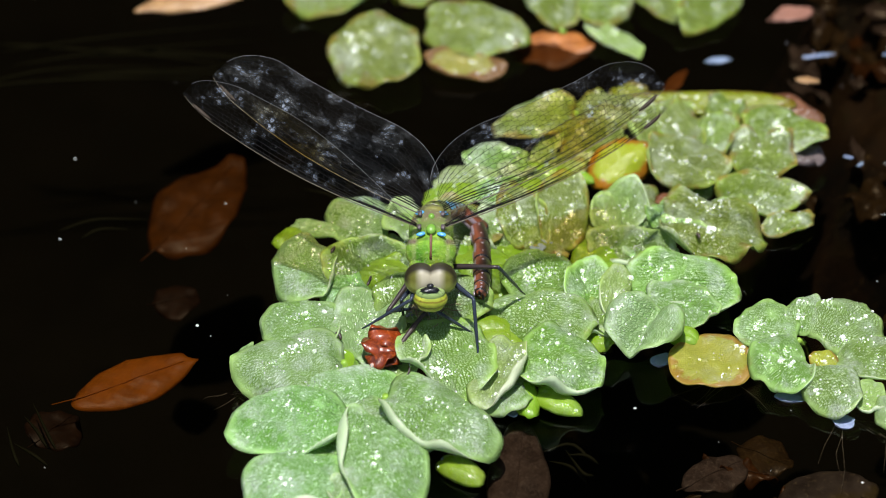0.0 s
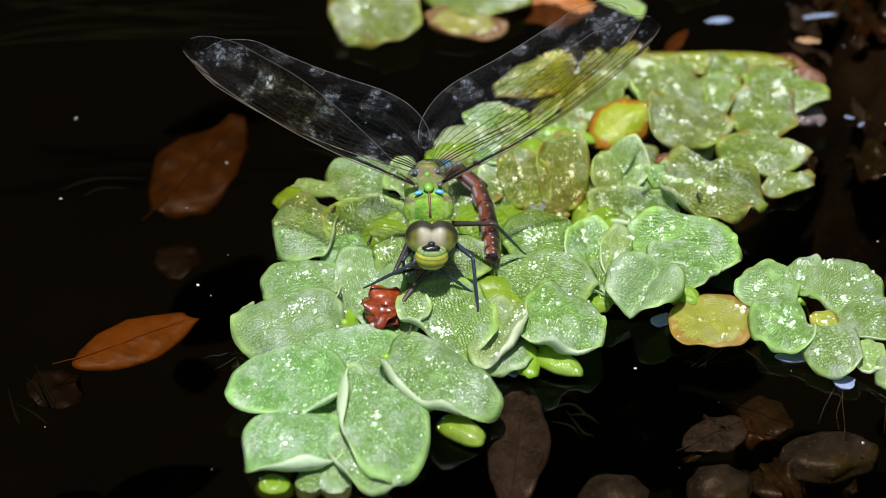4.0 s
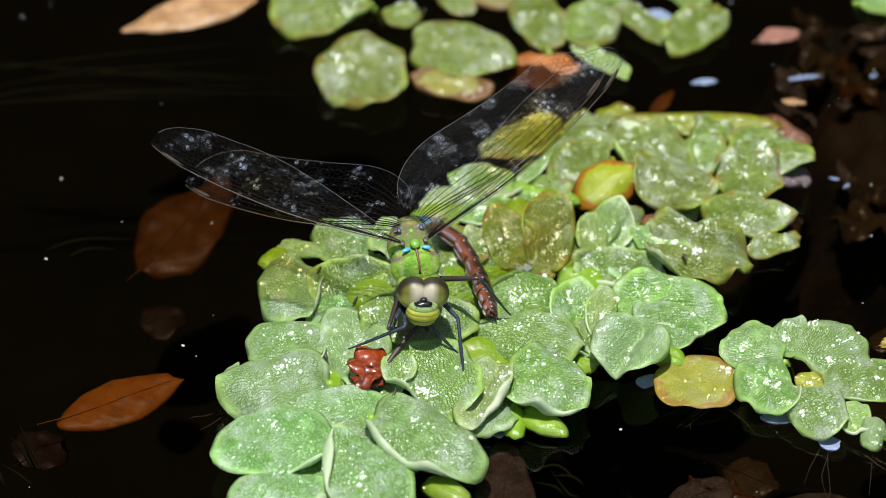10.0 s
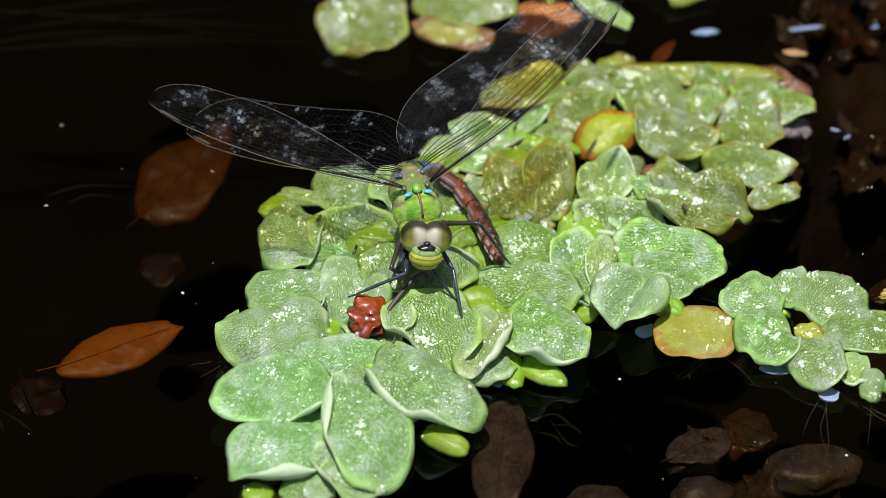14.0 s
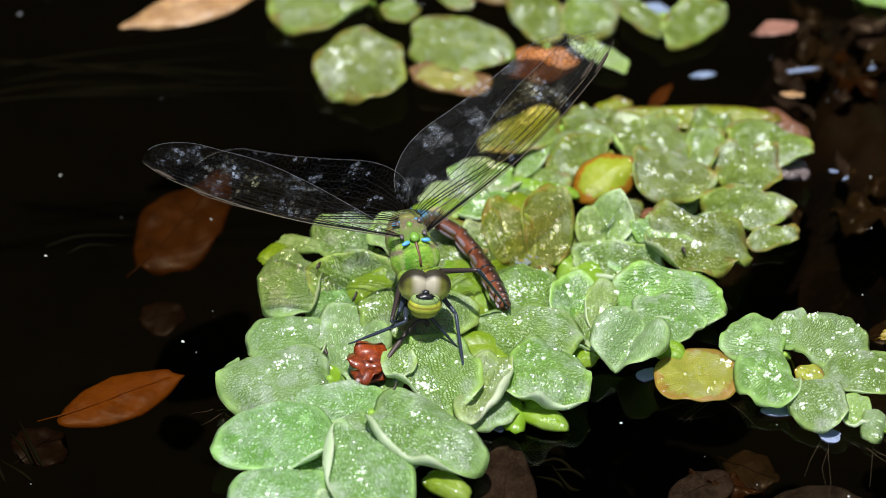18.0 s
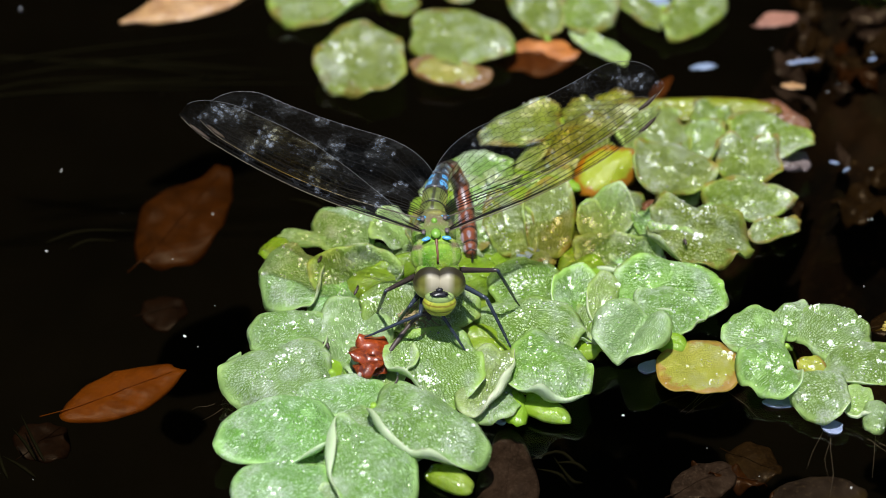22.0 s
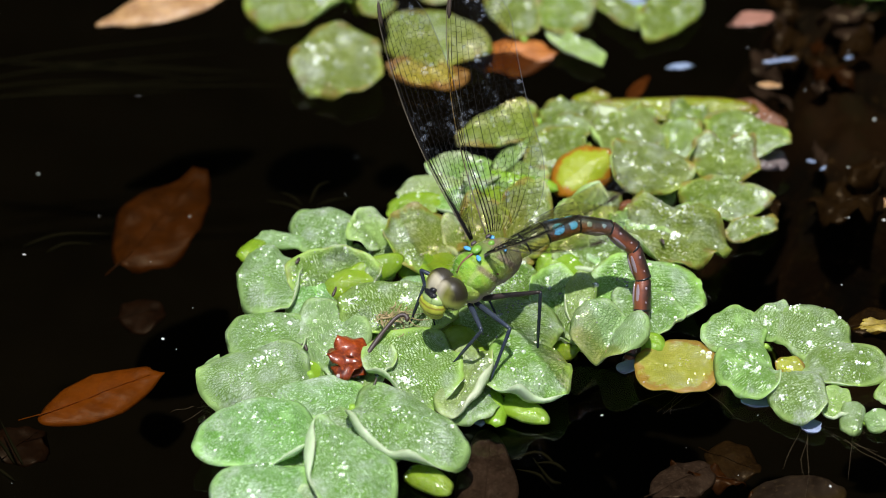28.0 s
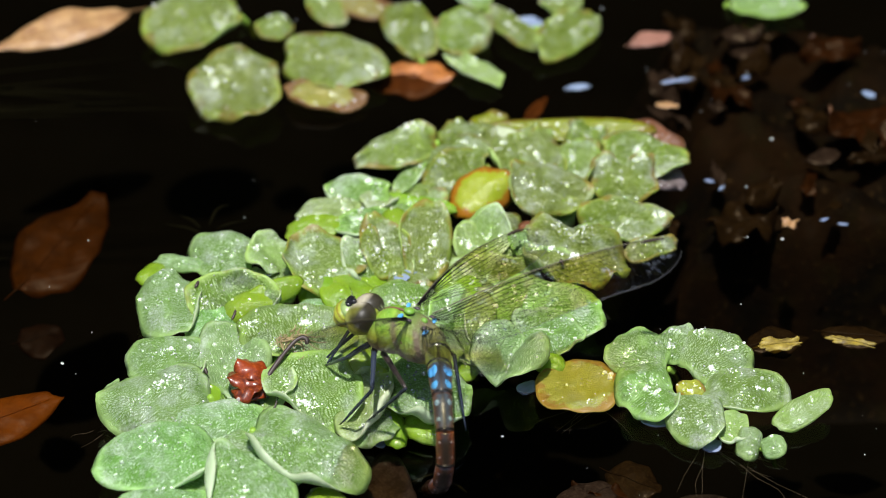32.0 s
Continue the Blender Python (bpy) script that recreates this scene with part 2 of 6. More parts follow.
bud_red = dead_material("dried red petal", (0.025, 0.005, 0.003), (0.23, 0.035, 0.006), (0.50, 0.11, 0.02), 0.28)
stalk_brown = plain("dried brown stalk", (0.05, 0.034, 0.028), 0.5, spread=0.5)
root_brown = plain("pale root hair", (0.42, 0.42, 0.42), 0.6)
stem_green = plain("green stem", (0.25, 0.42, 0.05), 0.4)


def pebble_material():
    """A wet stone: purple-grey, with patches of olive algae and pale grit."""
    m = Nodes("wet grey-brown pebble")
    at = m.local()
    tone = m.mix(m.ramp(m.noise(at, 160.0, 4.0), 0.35, 0.65), (0.055, 0.045, 0.045), (0.17, 0.15, 0.15))
    tone = m.mix(m.calc("MULTIPLY", m.ramp(m.noise(at, 90.0, 3.0), 0.48, 0.62), 0.8), tone, (0.12, 0.095, 0.02))
    grit = m.noise(at, 1100.0, 2.0)
    tone = m.mix(m.calc("MULTIPLY", m.ramp(grit, 0.60, 0.72), 0.5), tone, (0.38, 0.33, 0.24))
    m.bump(grit, 0.5, 0.0003)
    return m.done(tone, 0.4)


pebble_grey = pebble_material()
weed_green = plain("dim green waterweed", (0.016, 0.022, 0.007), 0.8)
surround_dark = plain("dark unseen surround of the pond", (0.017, 0.020, 0.013), 0.9, spread=0.7, scale=1.5, Specular_IOR_Level=0.0)
mud = plain("black pond mud", (0.012, 0.0115, 0.008), 0.9, spread=0.8, scale=60, Specular_IOR_Level=0.0)
silt = dead_silt("brown silt with rotten leaves")
straw = plain("dry tan fibre", (0.34, 0.26, 0.12), 0.6, spread=0.5)
speck_white = plain("pale floating speck", (0.65, 0.65, 0.6), 0.4)


def water_material():
    m = Nodes("brown still water")
    clear = m.add("BsdfTransparent")
    clear.inputs[0].default_value = (0.36, 0.31, 0.24, 1)
    gloss = m.add("BsdfGlossy")
    gloss.inputs["Roughness"].default_value = 0.02
    ripple = m.add("Bump")
    ripple.inputs["Strength"].default_value, ripple.inputs["Distance"].default_value = 0.25, 0.002
    where = m.add("TexCoord").outputs["Object"]
    m.link(m.noise(where, 45.0, 3.0), ripple.inputs["Height"])
    m.link(ripple.outputs[0], gloss.inputs["Normal"])
    edge = m.add("Fresnel")
    edge.inputs[0].default_value = 1.33
    both = m.add("MixShader")
    m.link(edge.outputs[0], both.inputs[0])
    m.link(clear.outputs[0], both.inputs[1])
    m.link(gloss.outputs[0], both.inputs[2])
    m.link(both.outputs[0], m.out.inputs[0])
    return m.mat


def drop_material():
    m = Nodes("water drop whitened for glints")
    # Not fully clear: the white share of the colour stands for sun glints.
    return m.done((0.97, 1.0, 0.97), 0.03, 0.0, Transmission_Weight=0.72, IOR=1.33, Specular_IOR_Level=1.0)


def wing_material():
    """Clear membrane with an amber tint in its middle, a faint sheen, and glints painted as bluish-white cells and
    dashes.
    """
    m = Nodes("clear wing membrane")
    flat = m.xyz(m.uv("flat"))
    amber = m.calc("MULTIPLY", m.ramp(flat[0], 12.0, 26.0), m.ramp(flat[0], 44.0, 30.0))
    clear = m.add("BsdfTransparent")
    m.link(m.mix(amber, (0.95, 0.95, 0.93), (0.92, 0.78, 0.40)), clear.inputs[0])
    gloss = m.add("BsdfGlossy")
    gloss.inputs["Roughness"].default_value = 0.4
    gloss.inputs["Color"].default_value = (0.85, 0.92, 1.0, 1)
    crinkle = m.add("Bump")
    crinkle.inputs["Strength"].default_value, crinkle.inputs["Distance"].default_value = 0.3, 0.0004
    m.link(m.noise(m.join3(flat[0], flat[1]), 0.9, 3.0), crinkle.inputs["Height"])
    m.link(crinkle.outputs[0], gloss.inputs["Normal"])
    # Glints of single wing cells, painted as a bluish-white matt colour.
    painted_glint = m.add("BsdfDiffuse")
    painted_glint.inputs[0].default_value = (0.66, 0.76, 0.92, 1)
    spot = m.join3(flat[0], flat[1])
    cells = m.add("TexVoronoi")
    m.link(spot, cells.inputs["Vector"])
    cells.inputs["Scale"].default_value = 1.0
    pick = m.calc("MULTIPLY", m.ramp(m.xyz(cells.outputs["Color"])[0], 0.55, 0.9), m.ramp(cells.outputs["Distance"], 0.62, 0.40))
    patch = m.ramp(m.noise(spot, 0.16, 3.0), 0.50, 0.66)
    glint_dashes = m.ramp(m.noise(m.join3(m.calc("MULTIPLY", flat[0], 0.55), flat[1]), 2.6, 3.0), 0.66, 0.72)
    film = m.calc("ADD", m.calc("MULTIPLY", m.calc("MULTIPLY", pick, patch), 0.20), m.calc("MULTIPLY", m.calc("MULTIPLY", glint_dashes, m.calc("ADD", 0.12, patch)), 0.42))
    one = m.add("MixShader")
    m.link(m.calc("ADD", 0.001, m.calc("MULTIPLY", patch, 0.009)), one.inputs[0])
    m.link(clear.outputs[0], one.inputs[1])
    m.link(gloss.outputs[0], one.inputs[2])
    two = m.add("MixShader")
    m.link(film, two.inputs[0])
    m.link(one.outputs[0], two.inputs[1])
    m.link(painted_glint.outputs[0], two.inputs[2])
    m.link(two.outputs[0], m.out.inputs[0])
    return m.mat


def eye_material():
    """A compound eye: creamy cap, dark olive rim, green below with fine facets."""
    m = Nodes("olive compound eye")
    at = m.add("TexCoord").outputs["Object"]
    p = m.xyz(at)
    up = m.calc("MULTIPLY", p[2], 1000.0)
    out = m.calc("ABSOLUTE", m.calc("MULTIPLY", p[0], 1000.0))
    fore = m.calc("MULTIPLY", p[1], -1000.0)
    facets = m.voronoi(at, 5200.0)
    color = m.mix(m.ramp(up, -2.6, -0.8), (0.46, 0.50, 0.22), (0.34, 0.36, 0.08))
    color = m.mix(m.ramp(up, -0.4, 1.4), color, (0.12, 0.12, 0.02))
    cap = m.calc("MULTIPLY", m.ramp(out, 2.9, 1.5), m.ramp(up, -1.4, -0.2))
    color = m.mix(m.calc("MULTIPLY", cap, 0.92), color, (0.44, 0.40, 0.29))
    rim = m.calc("MAXIMUM", m.ramp(fore, 1.7, 0.9), m.calc("MULTIPLY", m.ramp(out, 3.5, 4.3), 0.9))
    color = m.mix(m.calc("MULTIPLY", m.calc("MULTIPLY", rim, m.ramp(up, -0.6, 0.7)), 0.95), color, (0.02, 0.016, 0.01))
    dots = m.calc("MULTIPLY", m.ramp(m.noise(at, 1100.0, 1.0), 0.54, 0.60), m.ramp(up, -0.9, -1.4))
    color = m.mix(dots, color, (0.03, 0.03, 0.01))
    m.bump(facets, 0.15, 0.0001)
    return m.done(color, 0.42, 0.0, Specular_IOR_Level=0.3)


def banded(name, top, below, line=(0.02, 0.015, 0.01), rough=0.35):
    """A body ring: one colour above, one below, a dark ridge and rim, blotches."""
    m = Nodes(name)
    at = m.add("TexCoord").outputs["Object"]
    p = m.xyz(at)
    up = m.calc("MULTIPLY", p[2], 1000.0)
    fine = m.noise(at, 900.0, 4.0)
    color = m.mix(m.ramp(m.calc("ADD", up, m.calc("MULTIPLY", fine, 1.0)), 1.0, 1.9), below, top)
    ridge = m.ramp(m.calc("ABSOLUTE", m.calc("MULTIPLY", p[0], 1000.0)), 0.42, 0.18)
    color = m.mix(m.calc("MULTIPLY", ridge, 0.8), color, line)
    color = m.mix(m.calc("MULTIPLY", m.ramp(m.noise(at, 420.0, 3.0), 0.5, 0.7), 0.45), color, line)
    m.bump(fine, 0.4, 0.0002)
    return m.done(color, rough, Coat_Weight=0.3)


water_clear, drop_clear, wing_clear, eye_olive = water_material(), drop_material(), wing_material(), eye_material()
face_olive = plain("pale green forehead", (0.26, 0.36, 0.12), 0.35, spread=0.4)


def face_material():
    """A yellow-green face with two brown cross bands."""
    m = Nodes("yellow-green face")
    at = m.local()
    up = m.calc("MULTIPLY", m.xyz(at)[2], 1000.0)
    tone = m.mix(m.ramp(m.noise(at, 500.0, 3.0), 0.35, 0.65), (0.27, 0.33, 0.03), (0.45, 0.45, 0.05))
    for place, wide in ((-1.75, 0.22), (-3.05, 0.3)):
        band = m.ramp(m.calc("ABSOLUTE", m.calc("SUBTRACT", m.calc("ADD", up, m.calc("MULTIPLY", m.noise(at, 700.0, 2.0), 0.5)), place + 0.25)), wide, wide * 0.3)
        tone = m.mix(m.calc("MULTIPLY", band, 0.75), tone, (0.16, 0.09, 0.015))
    return m.done(tone, 0.38)


face_yellow = face_material()
face_stripe = plain("pale yellow lip", (0.42, 0.42, 0.06), 0.35, spread=0.2)
body_black = plain("black shell", (0.012, 0.012, 0.014), 0.3)


def thorax_material():
    """Bright green panels, a brown back between the wings, dark side seams, a pale mauve underside and fine fur."""
    m = Nodes("green furry thorax")
    at = m.add("TexCoord").outputs["Object"]
    p = m.xyz(at)
    x, y, z = (m.calc("MULTIPLY", v, 1000.0) for v in p)
    fine = m.noise(at, 1500.0, 4.0)
    big = m.noise(at, 300.0, 3.0)
    color = m.mix(m.ramp(big, 0.35, 0.65), (0.09, 0.25, 0.015), (0.26, 0.42, 0.045))
    shoulder = m.ramp(m.calc("ABSOLUTE", m.calc("SUBTRACT", m.calc("ABSOLUTE", x), 3.1)), 0.55, 0.2)
    color = m.mix(m.calc("MULTIPLY", m.calc("MULTIPLY", shoulder, m.ramp(z, -0.5, 0.8)), 0.5), color, (0.34, 0.40, 0.14))
    collar = m.ramp(m.calc("ABSOLUTE", m.calc("ADD", y, 4.3)), 0.5, 0.15)
    color = m.mix(m.calc("MULTIPLY", m.calc("MULTIPLY", collar, m.ramp(z, 1.0, 2.2)), 0.55), color, (0.06, 0.10, 0.012))
    color = m.mix(m.calc("MULTIPLY", m.ramp(z, 0.2, -2.0), 0.6), color, (0.40, 0.40, 0.10))
    slant = m.calc("ADD", y, m.calc("MULTIPLY", z, 0.45))
    for place in (-3.4, 0.8, 4.0):
        line = m.ramp(m.calc("ABSOLUTE", m.calc("SUBTRACT", slant, place)), 0.85, 0.30)
        line = m.calc("MULTIPLY", line, m.ramp(m.calc("ABSOLUTE", x), 2.2, 3.0))
        color = m.mix(m.calc("MULTIPLY", line, 0.8), color, (0.16, 0.10, 0.09))
    color = m.mix(m.calc("MULTIPLY", m.ramp(m.calc("ADD", z, m.calc("MULTIPLY", big, 1.6)), -1.4, -2.8), 0.85), color, (0.34, 0.25, 0.26))
    back = m.calc("MULTIPLY", m.ramp(y, -3.2, -1.6), m.ramp(m.calc("ADD", z, m.calc("MULTIPLY", big, 1.5)), 2.3, 3.2))
    color = m.mix(m.calc("MULTIPLY", back, 0.6), color, (0.11, 0.085, 0.05))
    rear = m.ramp(m.calc("ADD", y, m.calc("MULTIPLY", big, 5.0)), 1.6, 3.4)
    color = m.mix(m.calc("MULTIPLY", rear, 0.75), color, (0.15, 0.10, 0.075))
    gold = m.calc("MULTIPLY", m.ramp(m.noise(at, 240.0, 2.0), 0.54, 0.66), m.ramp(z, 2.4, 0.5))
    color = m.mix(m.calc("MULTIPLY", gold, 0.45), color, (0.42, 0.40, 0.05))
    color = m.mix(m.calc("MULTIPLY", m.ramp(fine, 0.55, 0.8), 0.35), color, (0.55, 0.62, 0.35))
    m.bump(fine, 0.9, 0.0003)
    return m.done(color, 0.7, Specular_IOR_Level=0.25)


thorax_green = thorax_material()
fur_pale = plain("pale green hair", (0.42, 0.48, 0.25), 0.6)
shield_green = plain("bright green plate", (0.16, 0.34, 0.04), 0.4, spread=0.3)
thorax_brown = plain("brown thorax seam", (0.14, 0.06, 0.03), 0.45)
spot_blue = plain("sky-blue spot", (0.09, 0.36, 0.72), 0.35, spread=0.2)
spot_dull = plain("pale blue-grey spot", (0.22, 0.33, 0.42), 0.35, spread=0.3)
spot_pale = plain("pale mauve spot", (0.28, 0.22, 0.25), 0.28, spread=0.25)
ring_green = banded("green body ring", (0.16, 0.20, 0.05), (0.42, 0.44, 0.08))
ring_blue = banded("blue and brown body ring", (0.05, 0.07, 0.10), (0.16, 0.07, 0.035))
ring_brown = banded("brown body ring", (0.03, 0.02, 0.017), (0.21, 0.062, 0.028))
joint_mauve = plain("mauve-brown wing joint", (0.085, 0.065, 0.07), 0.5, spread=0.6)
leg_black = plain("slate-black leg", (0.028, 0.036, 0.055), 0.25, spread=0.5)
thigh_brown = plain("brown-black thigh", (0.035, 0.025, 0.024), 0.35, spread=0.5)
vein_dark = plain("dark wing vein", (0.008, 0.007, 0.007), 0.6, bump=0.0, Specular_IOR_Level=0.1)
vein_amber = plain("amber front vein", (0.11, 0.09, 0.06), 0.4)
edge_grey = plain("grey wing edge", (0.07, 0.07, 0.07), 0.4)
stigma_brown = plain("brown wing mark", (0.035, 0.022, 0.012), 0.7)


# ---- mesh helpers ----
def mesh_of(name, bm, material):
    data = bpy.data.meshes.new(name)
    bm.to_mesh(data)
    bm.free()
    data.materials.append(material)
    data.polygons.foreach_set("use_smooth", [True] * len(data.polygons))
    return data


def part(name, bm, material, parent, label=""):
    """One mesh object under a thing or a part."""
    ob = new(name, mesh_of(name, bm, material))
    ob.parent = parent
    return tagged(ob, label)


def thing(name, label, category, at=(0, 0, 0), group="", kind=""):
    ob = new(name)
    ob.empty_display_size = 0.005
    ob.location = at
    return tagged(ob, label, category, group, kind)


def blob(bm, at, size, turn=None, seg=20, rings=12, lumps=0.0, seed=0):
    """An ellipsoid with half axes size in millimetres."""
    m = Matrix.Translation(Vector(at) * MM) @ (turn or Matrix()) @ Matrix.Diagonal((*[s * MM for s in size], 1))
    made = bmesh.ops.create_uvsphere(bm, u_segments=seg, v_segments=rings, radius=1.0)["verts"]
    for v in made:
        if lumps:
            v.co *= 1 + lumps * noise.noise(v.co * 1.7 + Vector((seed * 7.3, 0, 0)))
        v.co = m @ v.co
    return made


def tube(bm, points, radii, sides=8):
    """A tapered tube along points, in millimetres, with closed ends."""
    pts = [Vector(p) * MM for p in points]
    rows = []
    side = None
    for i, p in enumerate(pts):
        way = (pts[min(i + 1, len(pts) - 1)] - pts[max(i - 1, 0)]).normalized()
        if side is None:
            side = way.cross(Vector((0.31, 0.17, 0.94))).normalized()
        side = (side - way * side.dot(way)).normalized()
        other = way.cross(side)
        r = radii[i] * MM
        rows.append([bm.verts.new(p + (side * math.cos(a) + other * math.sin(a)) * r) for a in (math.tau * k / sides for k in range(sides))])
    for a, b in zip(rows, rows[1:]):
        for k in range(sides):
            bm.faces.new((a[k], a[(k + 1) % sides], b[(k + 1) % sides], b[k]))
    bm.faces.new(rows[0][::-1])
    bm.faces.new(rows[-1])


def curve(points, n):
    """A smooth line of n points through the given ones."""
    p = [Vector(q) for q in points]
    p = [p[0] * 2 - p[1], *p, p[-1] * 2 - p[-2]]
    out = []
    for i in range(n):
        s = i / (n - 1) * (len(p) - 3)
        k = min(int(s), len(p) - 4)
        f = s - k
        a, b, c, d = p[k:k + 4]
        out.append(0.5 * (2 * b + (c - a) * f + (2 * a - 5 * b + 4 * c - d) * f * f + (3 * b - a - 3 * c + d) * f ** 3))
    return out


def blade(length, width, fold=0.0, cup=0.0, wave=0.0, seed=1, point=0.0, notch=0.12, thick=0.35, rings=10, spokes=52, ragged=0.0, lip=0.0, lip_at=-90, uneven=1.0, full=2.0):
    """A leaf blade of mm size from its base at the origin along x, with both faces and a rim. Returns the bmesh and a function
    from (r, angle) to a place on its upper face."""
    rnd = random.Random(seed)
    a, b, c, d, e = (rnd.uniform(0, math.tau) for _ in range(5))
    l, w = length / 2, width / 2
    lobes = rnd.choice((2, 3, 3, 4))
    turned_up = radians(lip_at)

    def place(r, t):
        rad = 1.04 + uneven * (0.05 * math.sin(2 * t + a) + 0.042 * math.sin(3 * t + b) + 0.022 * math.sin(5 * t + c)) + ragged * noise.noise(Vector((3 * math.cos(t), 3 * math.sin(t), seed)))
        rad *= (abs(math.cos(t)) ** full + abs(math.sin(t)) ** full) ** (-1 / full)
        back = abs(abs(t) - math.pi)
        rad *= 1 - notch * math.exp(-(back / 0.35) ** 2)
        edge = max(0.0, (r - 0.66) / 0.34)
        facing = max(0.0, math.cos(t - turned_up)) ** 1.4
        roll_up = lip * (2.3 + 0.35 * math.sin(4 * t + e)) * facing
        rad *= 1 + 0.16 * min(1.0, lip) * facing
        up, flat_r = 0.0, r
        if edge > 0 and roll_up > 0.05:
            flat_r = 0.66
            for k in range(16):
                turn = roll_up * min(1.0, edge * (k + 0.5) / 16 * 1.7)
                up += 0.36 * edge / 16 * math.sin(turn)
                flat_r += 0.36 * edge / 16 * math.cos(turn)
            rad *= flat_r / r
        x = l * (1 + r * rad * math.cos(t))
        y = w * r * rad * math.sin(t) * (1 - point * max(0.0, math.cos(t)) ** 1.2)
        q = min(1.2, abs(y) / w)
        z = fold * w * (1.5 * math.sqrt(q * q + 0.012) ** 0.8 - 0.85 * q * q - 0.2) + cup * w * (0.55 * flat_r ** 2 + 0.45 * flat_r ** 5 - 1)
        z += 1.5 * wave * w * (math.sin(lobes * t + d) * r ** 3 + 0.55 * math.sin((2 * lobes + 1) * t + e) * r ** 6)
        z += (0.08 + 0.5 * wave) * w * noise.noise(Vector((x * 0.26, y * 0.26, seed * 3.1))) + (0.012 + 0.22 * wave) * w * noise.noise(Vector((x * 0.7, y * 0.7, seed)))
        z += math.sqrt(w * min(l, w)) * up
        z -= 0.10 * w * edge ** 3 * (1 - min(1.0, roll_up)) * (0.6 + 0.4 * math.sin(t + e))
        return Vector((x, y, z))

    bm = bmesh.new()
    flat, rim = bm.loops.layers.uv.new("flat"), bm.loops.layers.uv.new("rim")
    angles = [math.tau * k / spokes - math.pi for k in range(spokes)]
    info = {}
    faces = []
    spots = [place(0, 0)] + [place((i / rings) ** 0.75, t) for i in range(1, rings + 1) for t in angles]

    def side(cos, s):
        mid, ring = bm.verts.new(cos[0] * MM), [bm.verts.new(c * MM) for c in cos[1:]]
        rows = [ring[i * spokes:(i + 1) * spokes] for i in range(rings)]
        info[mid] = 0.0
        for i, row in enumerate(rows):
            for v in row:
                info[v] = ((i + 1) / rings) ** 0.75
        for k in range(spokes):
            n = (k + 1) % spokes
            faces.append(bm.faces.new((mid, rows[0][k], rows[0][n])[::s]))
            for p, q in zip(rows, rows[1:]):
                faces.append(bm.faces.new((p[k], q[k], q[n], p[n])[::s]))
                faces[-1].material_index = 0 if s == 1 else 1
        return [mid] + ring, rows[-1]

    upper, top = side(spots, 1)
    bm.normal_update()
    away = [-v.normal * thick for v in upper]
    away[-spokes:] = [d * 0.35 for d in away[-spokes:]]
    _, low = side([c + d for c, d in zip(spots, away)], -1)
    for k in range(spokes):
        n = (k + 1) % spokes
        bm.faces.new((top[k], low[k], low[n], top[n])).material_index = 1
    for f in bm.faces:
        for loop in f.loops:
            v = loop.vert
            loop[flat].uv = (v.co.x / MM, v.co.y / MM)
            loop[rim].uv = (info[v], 0)
    return bm, place


def axes(a, b, roll):
    """The pose of a leaf from base a to tip b, in mm, whose far side is lifted by roll degrees."""
    a, b = Vector(a), Vector(b)
    x = (b - a).normalized()
    t = Vector((0, 0, 1)).cross(x).normalized()
    if t.y < -0.3 or (abs(t.y) <= 0.3 and t.x < 0):
        t = -t
    n = x.cross(t)
    if n.z < 0:
        n = -n
    t = t * math.cos(radians(roll)) + n * math.sin(radians(roll))
    n = x.cross(t)
    if n.z < 0:
        n, t = -n, t
        t = n.cross(x)
    m = Matrix((x, n.cross(x), n)).transposed().to_4x4()
    m.translation = a * MM
    return m


def leaf(fern, a, b, width, roll, fold, cup, wave, material, drops, seed, lip=0.0, lip_at=-90, point=0.1, notch=0.12, uneven=1.0):
    """One floating leaf of a fern, with the drops that lie on it."""
    rnd = random.Random(seed * 13)
    length = (Vector(b) - Vector(a)).length
    bm, place = blade(length, width, fold, cup, wave, seed, point, notch, 0.5, ragged=0.05 * uneven, lip=lip, lip_at=lip_at, uneven=uneven, full=2.35)
    ob = part("leaf", bm, material, fern)
    ob.data.materials.append(UNDER.get(material, material))
    ob.matrix_basis = Matrix.Translation(-fern.location) @ axes(a, b, roll)
    if drops:
        bm = bmesh.new()
        spread = [(rnd.uniform(0.15, 0.75), rnd.uniform(-math.pi, math.pi)) for _ in range(3)]
        for k in range(int(drops * 4.2)):
            r, t = math.sqrt(rnd.random()) * 0.92, rnd.uniform(-math.pi, math.pi)
            if k % 4:
                r0, t0 = spread[k % 3]
                r, t = min(0.95, abs(r0 + rnd.gauss(0, 0.10))), t0 + rnd.gauss(0, 0.11) / max(0.2, r0)
            size = 0.09 + 0.17 * rnd.random() ** 2 + (0.36 * rnd.random() if k % 9 == 0 else 0.0)
            p = place(r, t)
            made = bmesh.ops.create_icosphere(bm, subdivisions=1 if size < 0.16 else 2, radius=size * MM)["verts"]
            for v in made:
                v.co.z *= 0.8
                v.co += (p + Vector((0, 0, size * 0.5))) * MM
        dew = part("dew", bm, drop_clear, ob, "clear round water drops")
        dew.visible_shadow = False
        tagged(dew, kind="stuff")
    return ob


def fern_at(x, y, z, label):
    """The foot of one floating fern, with its short stem."""
    fern = thing("floating_fern", label, "water fern", (x * MM, y * MM, 0), "floating ferns on the pond")
    bm = bmesh.new()
    tube(bm, curve([(0, 0, z - 0.6), (0.6, 0.8, 0.5), (2.0, 1.5, -2), (3.0, 0.5, -4)], 7), [0.6, 0.7, 0.8, 0.8, 0.7, 0.6, 0.4])
    part("stem", bm, stem_green, fern, "short pale green stem")
    return fern


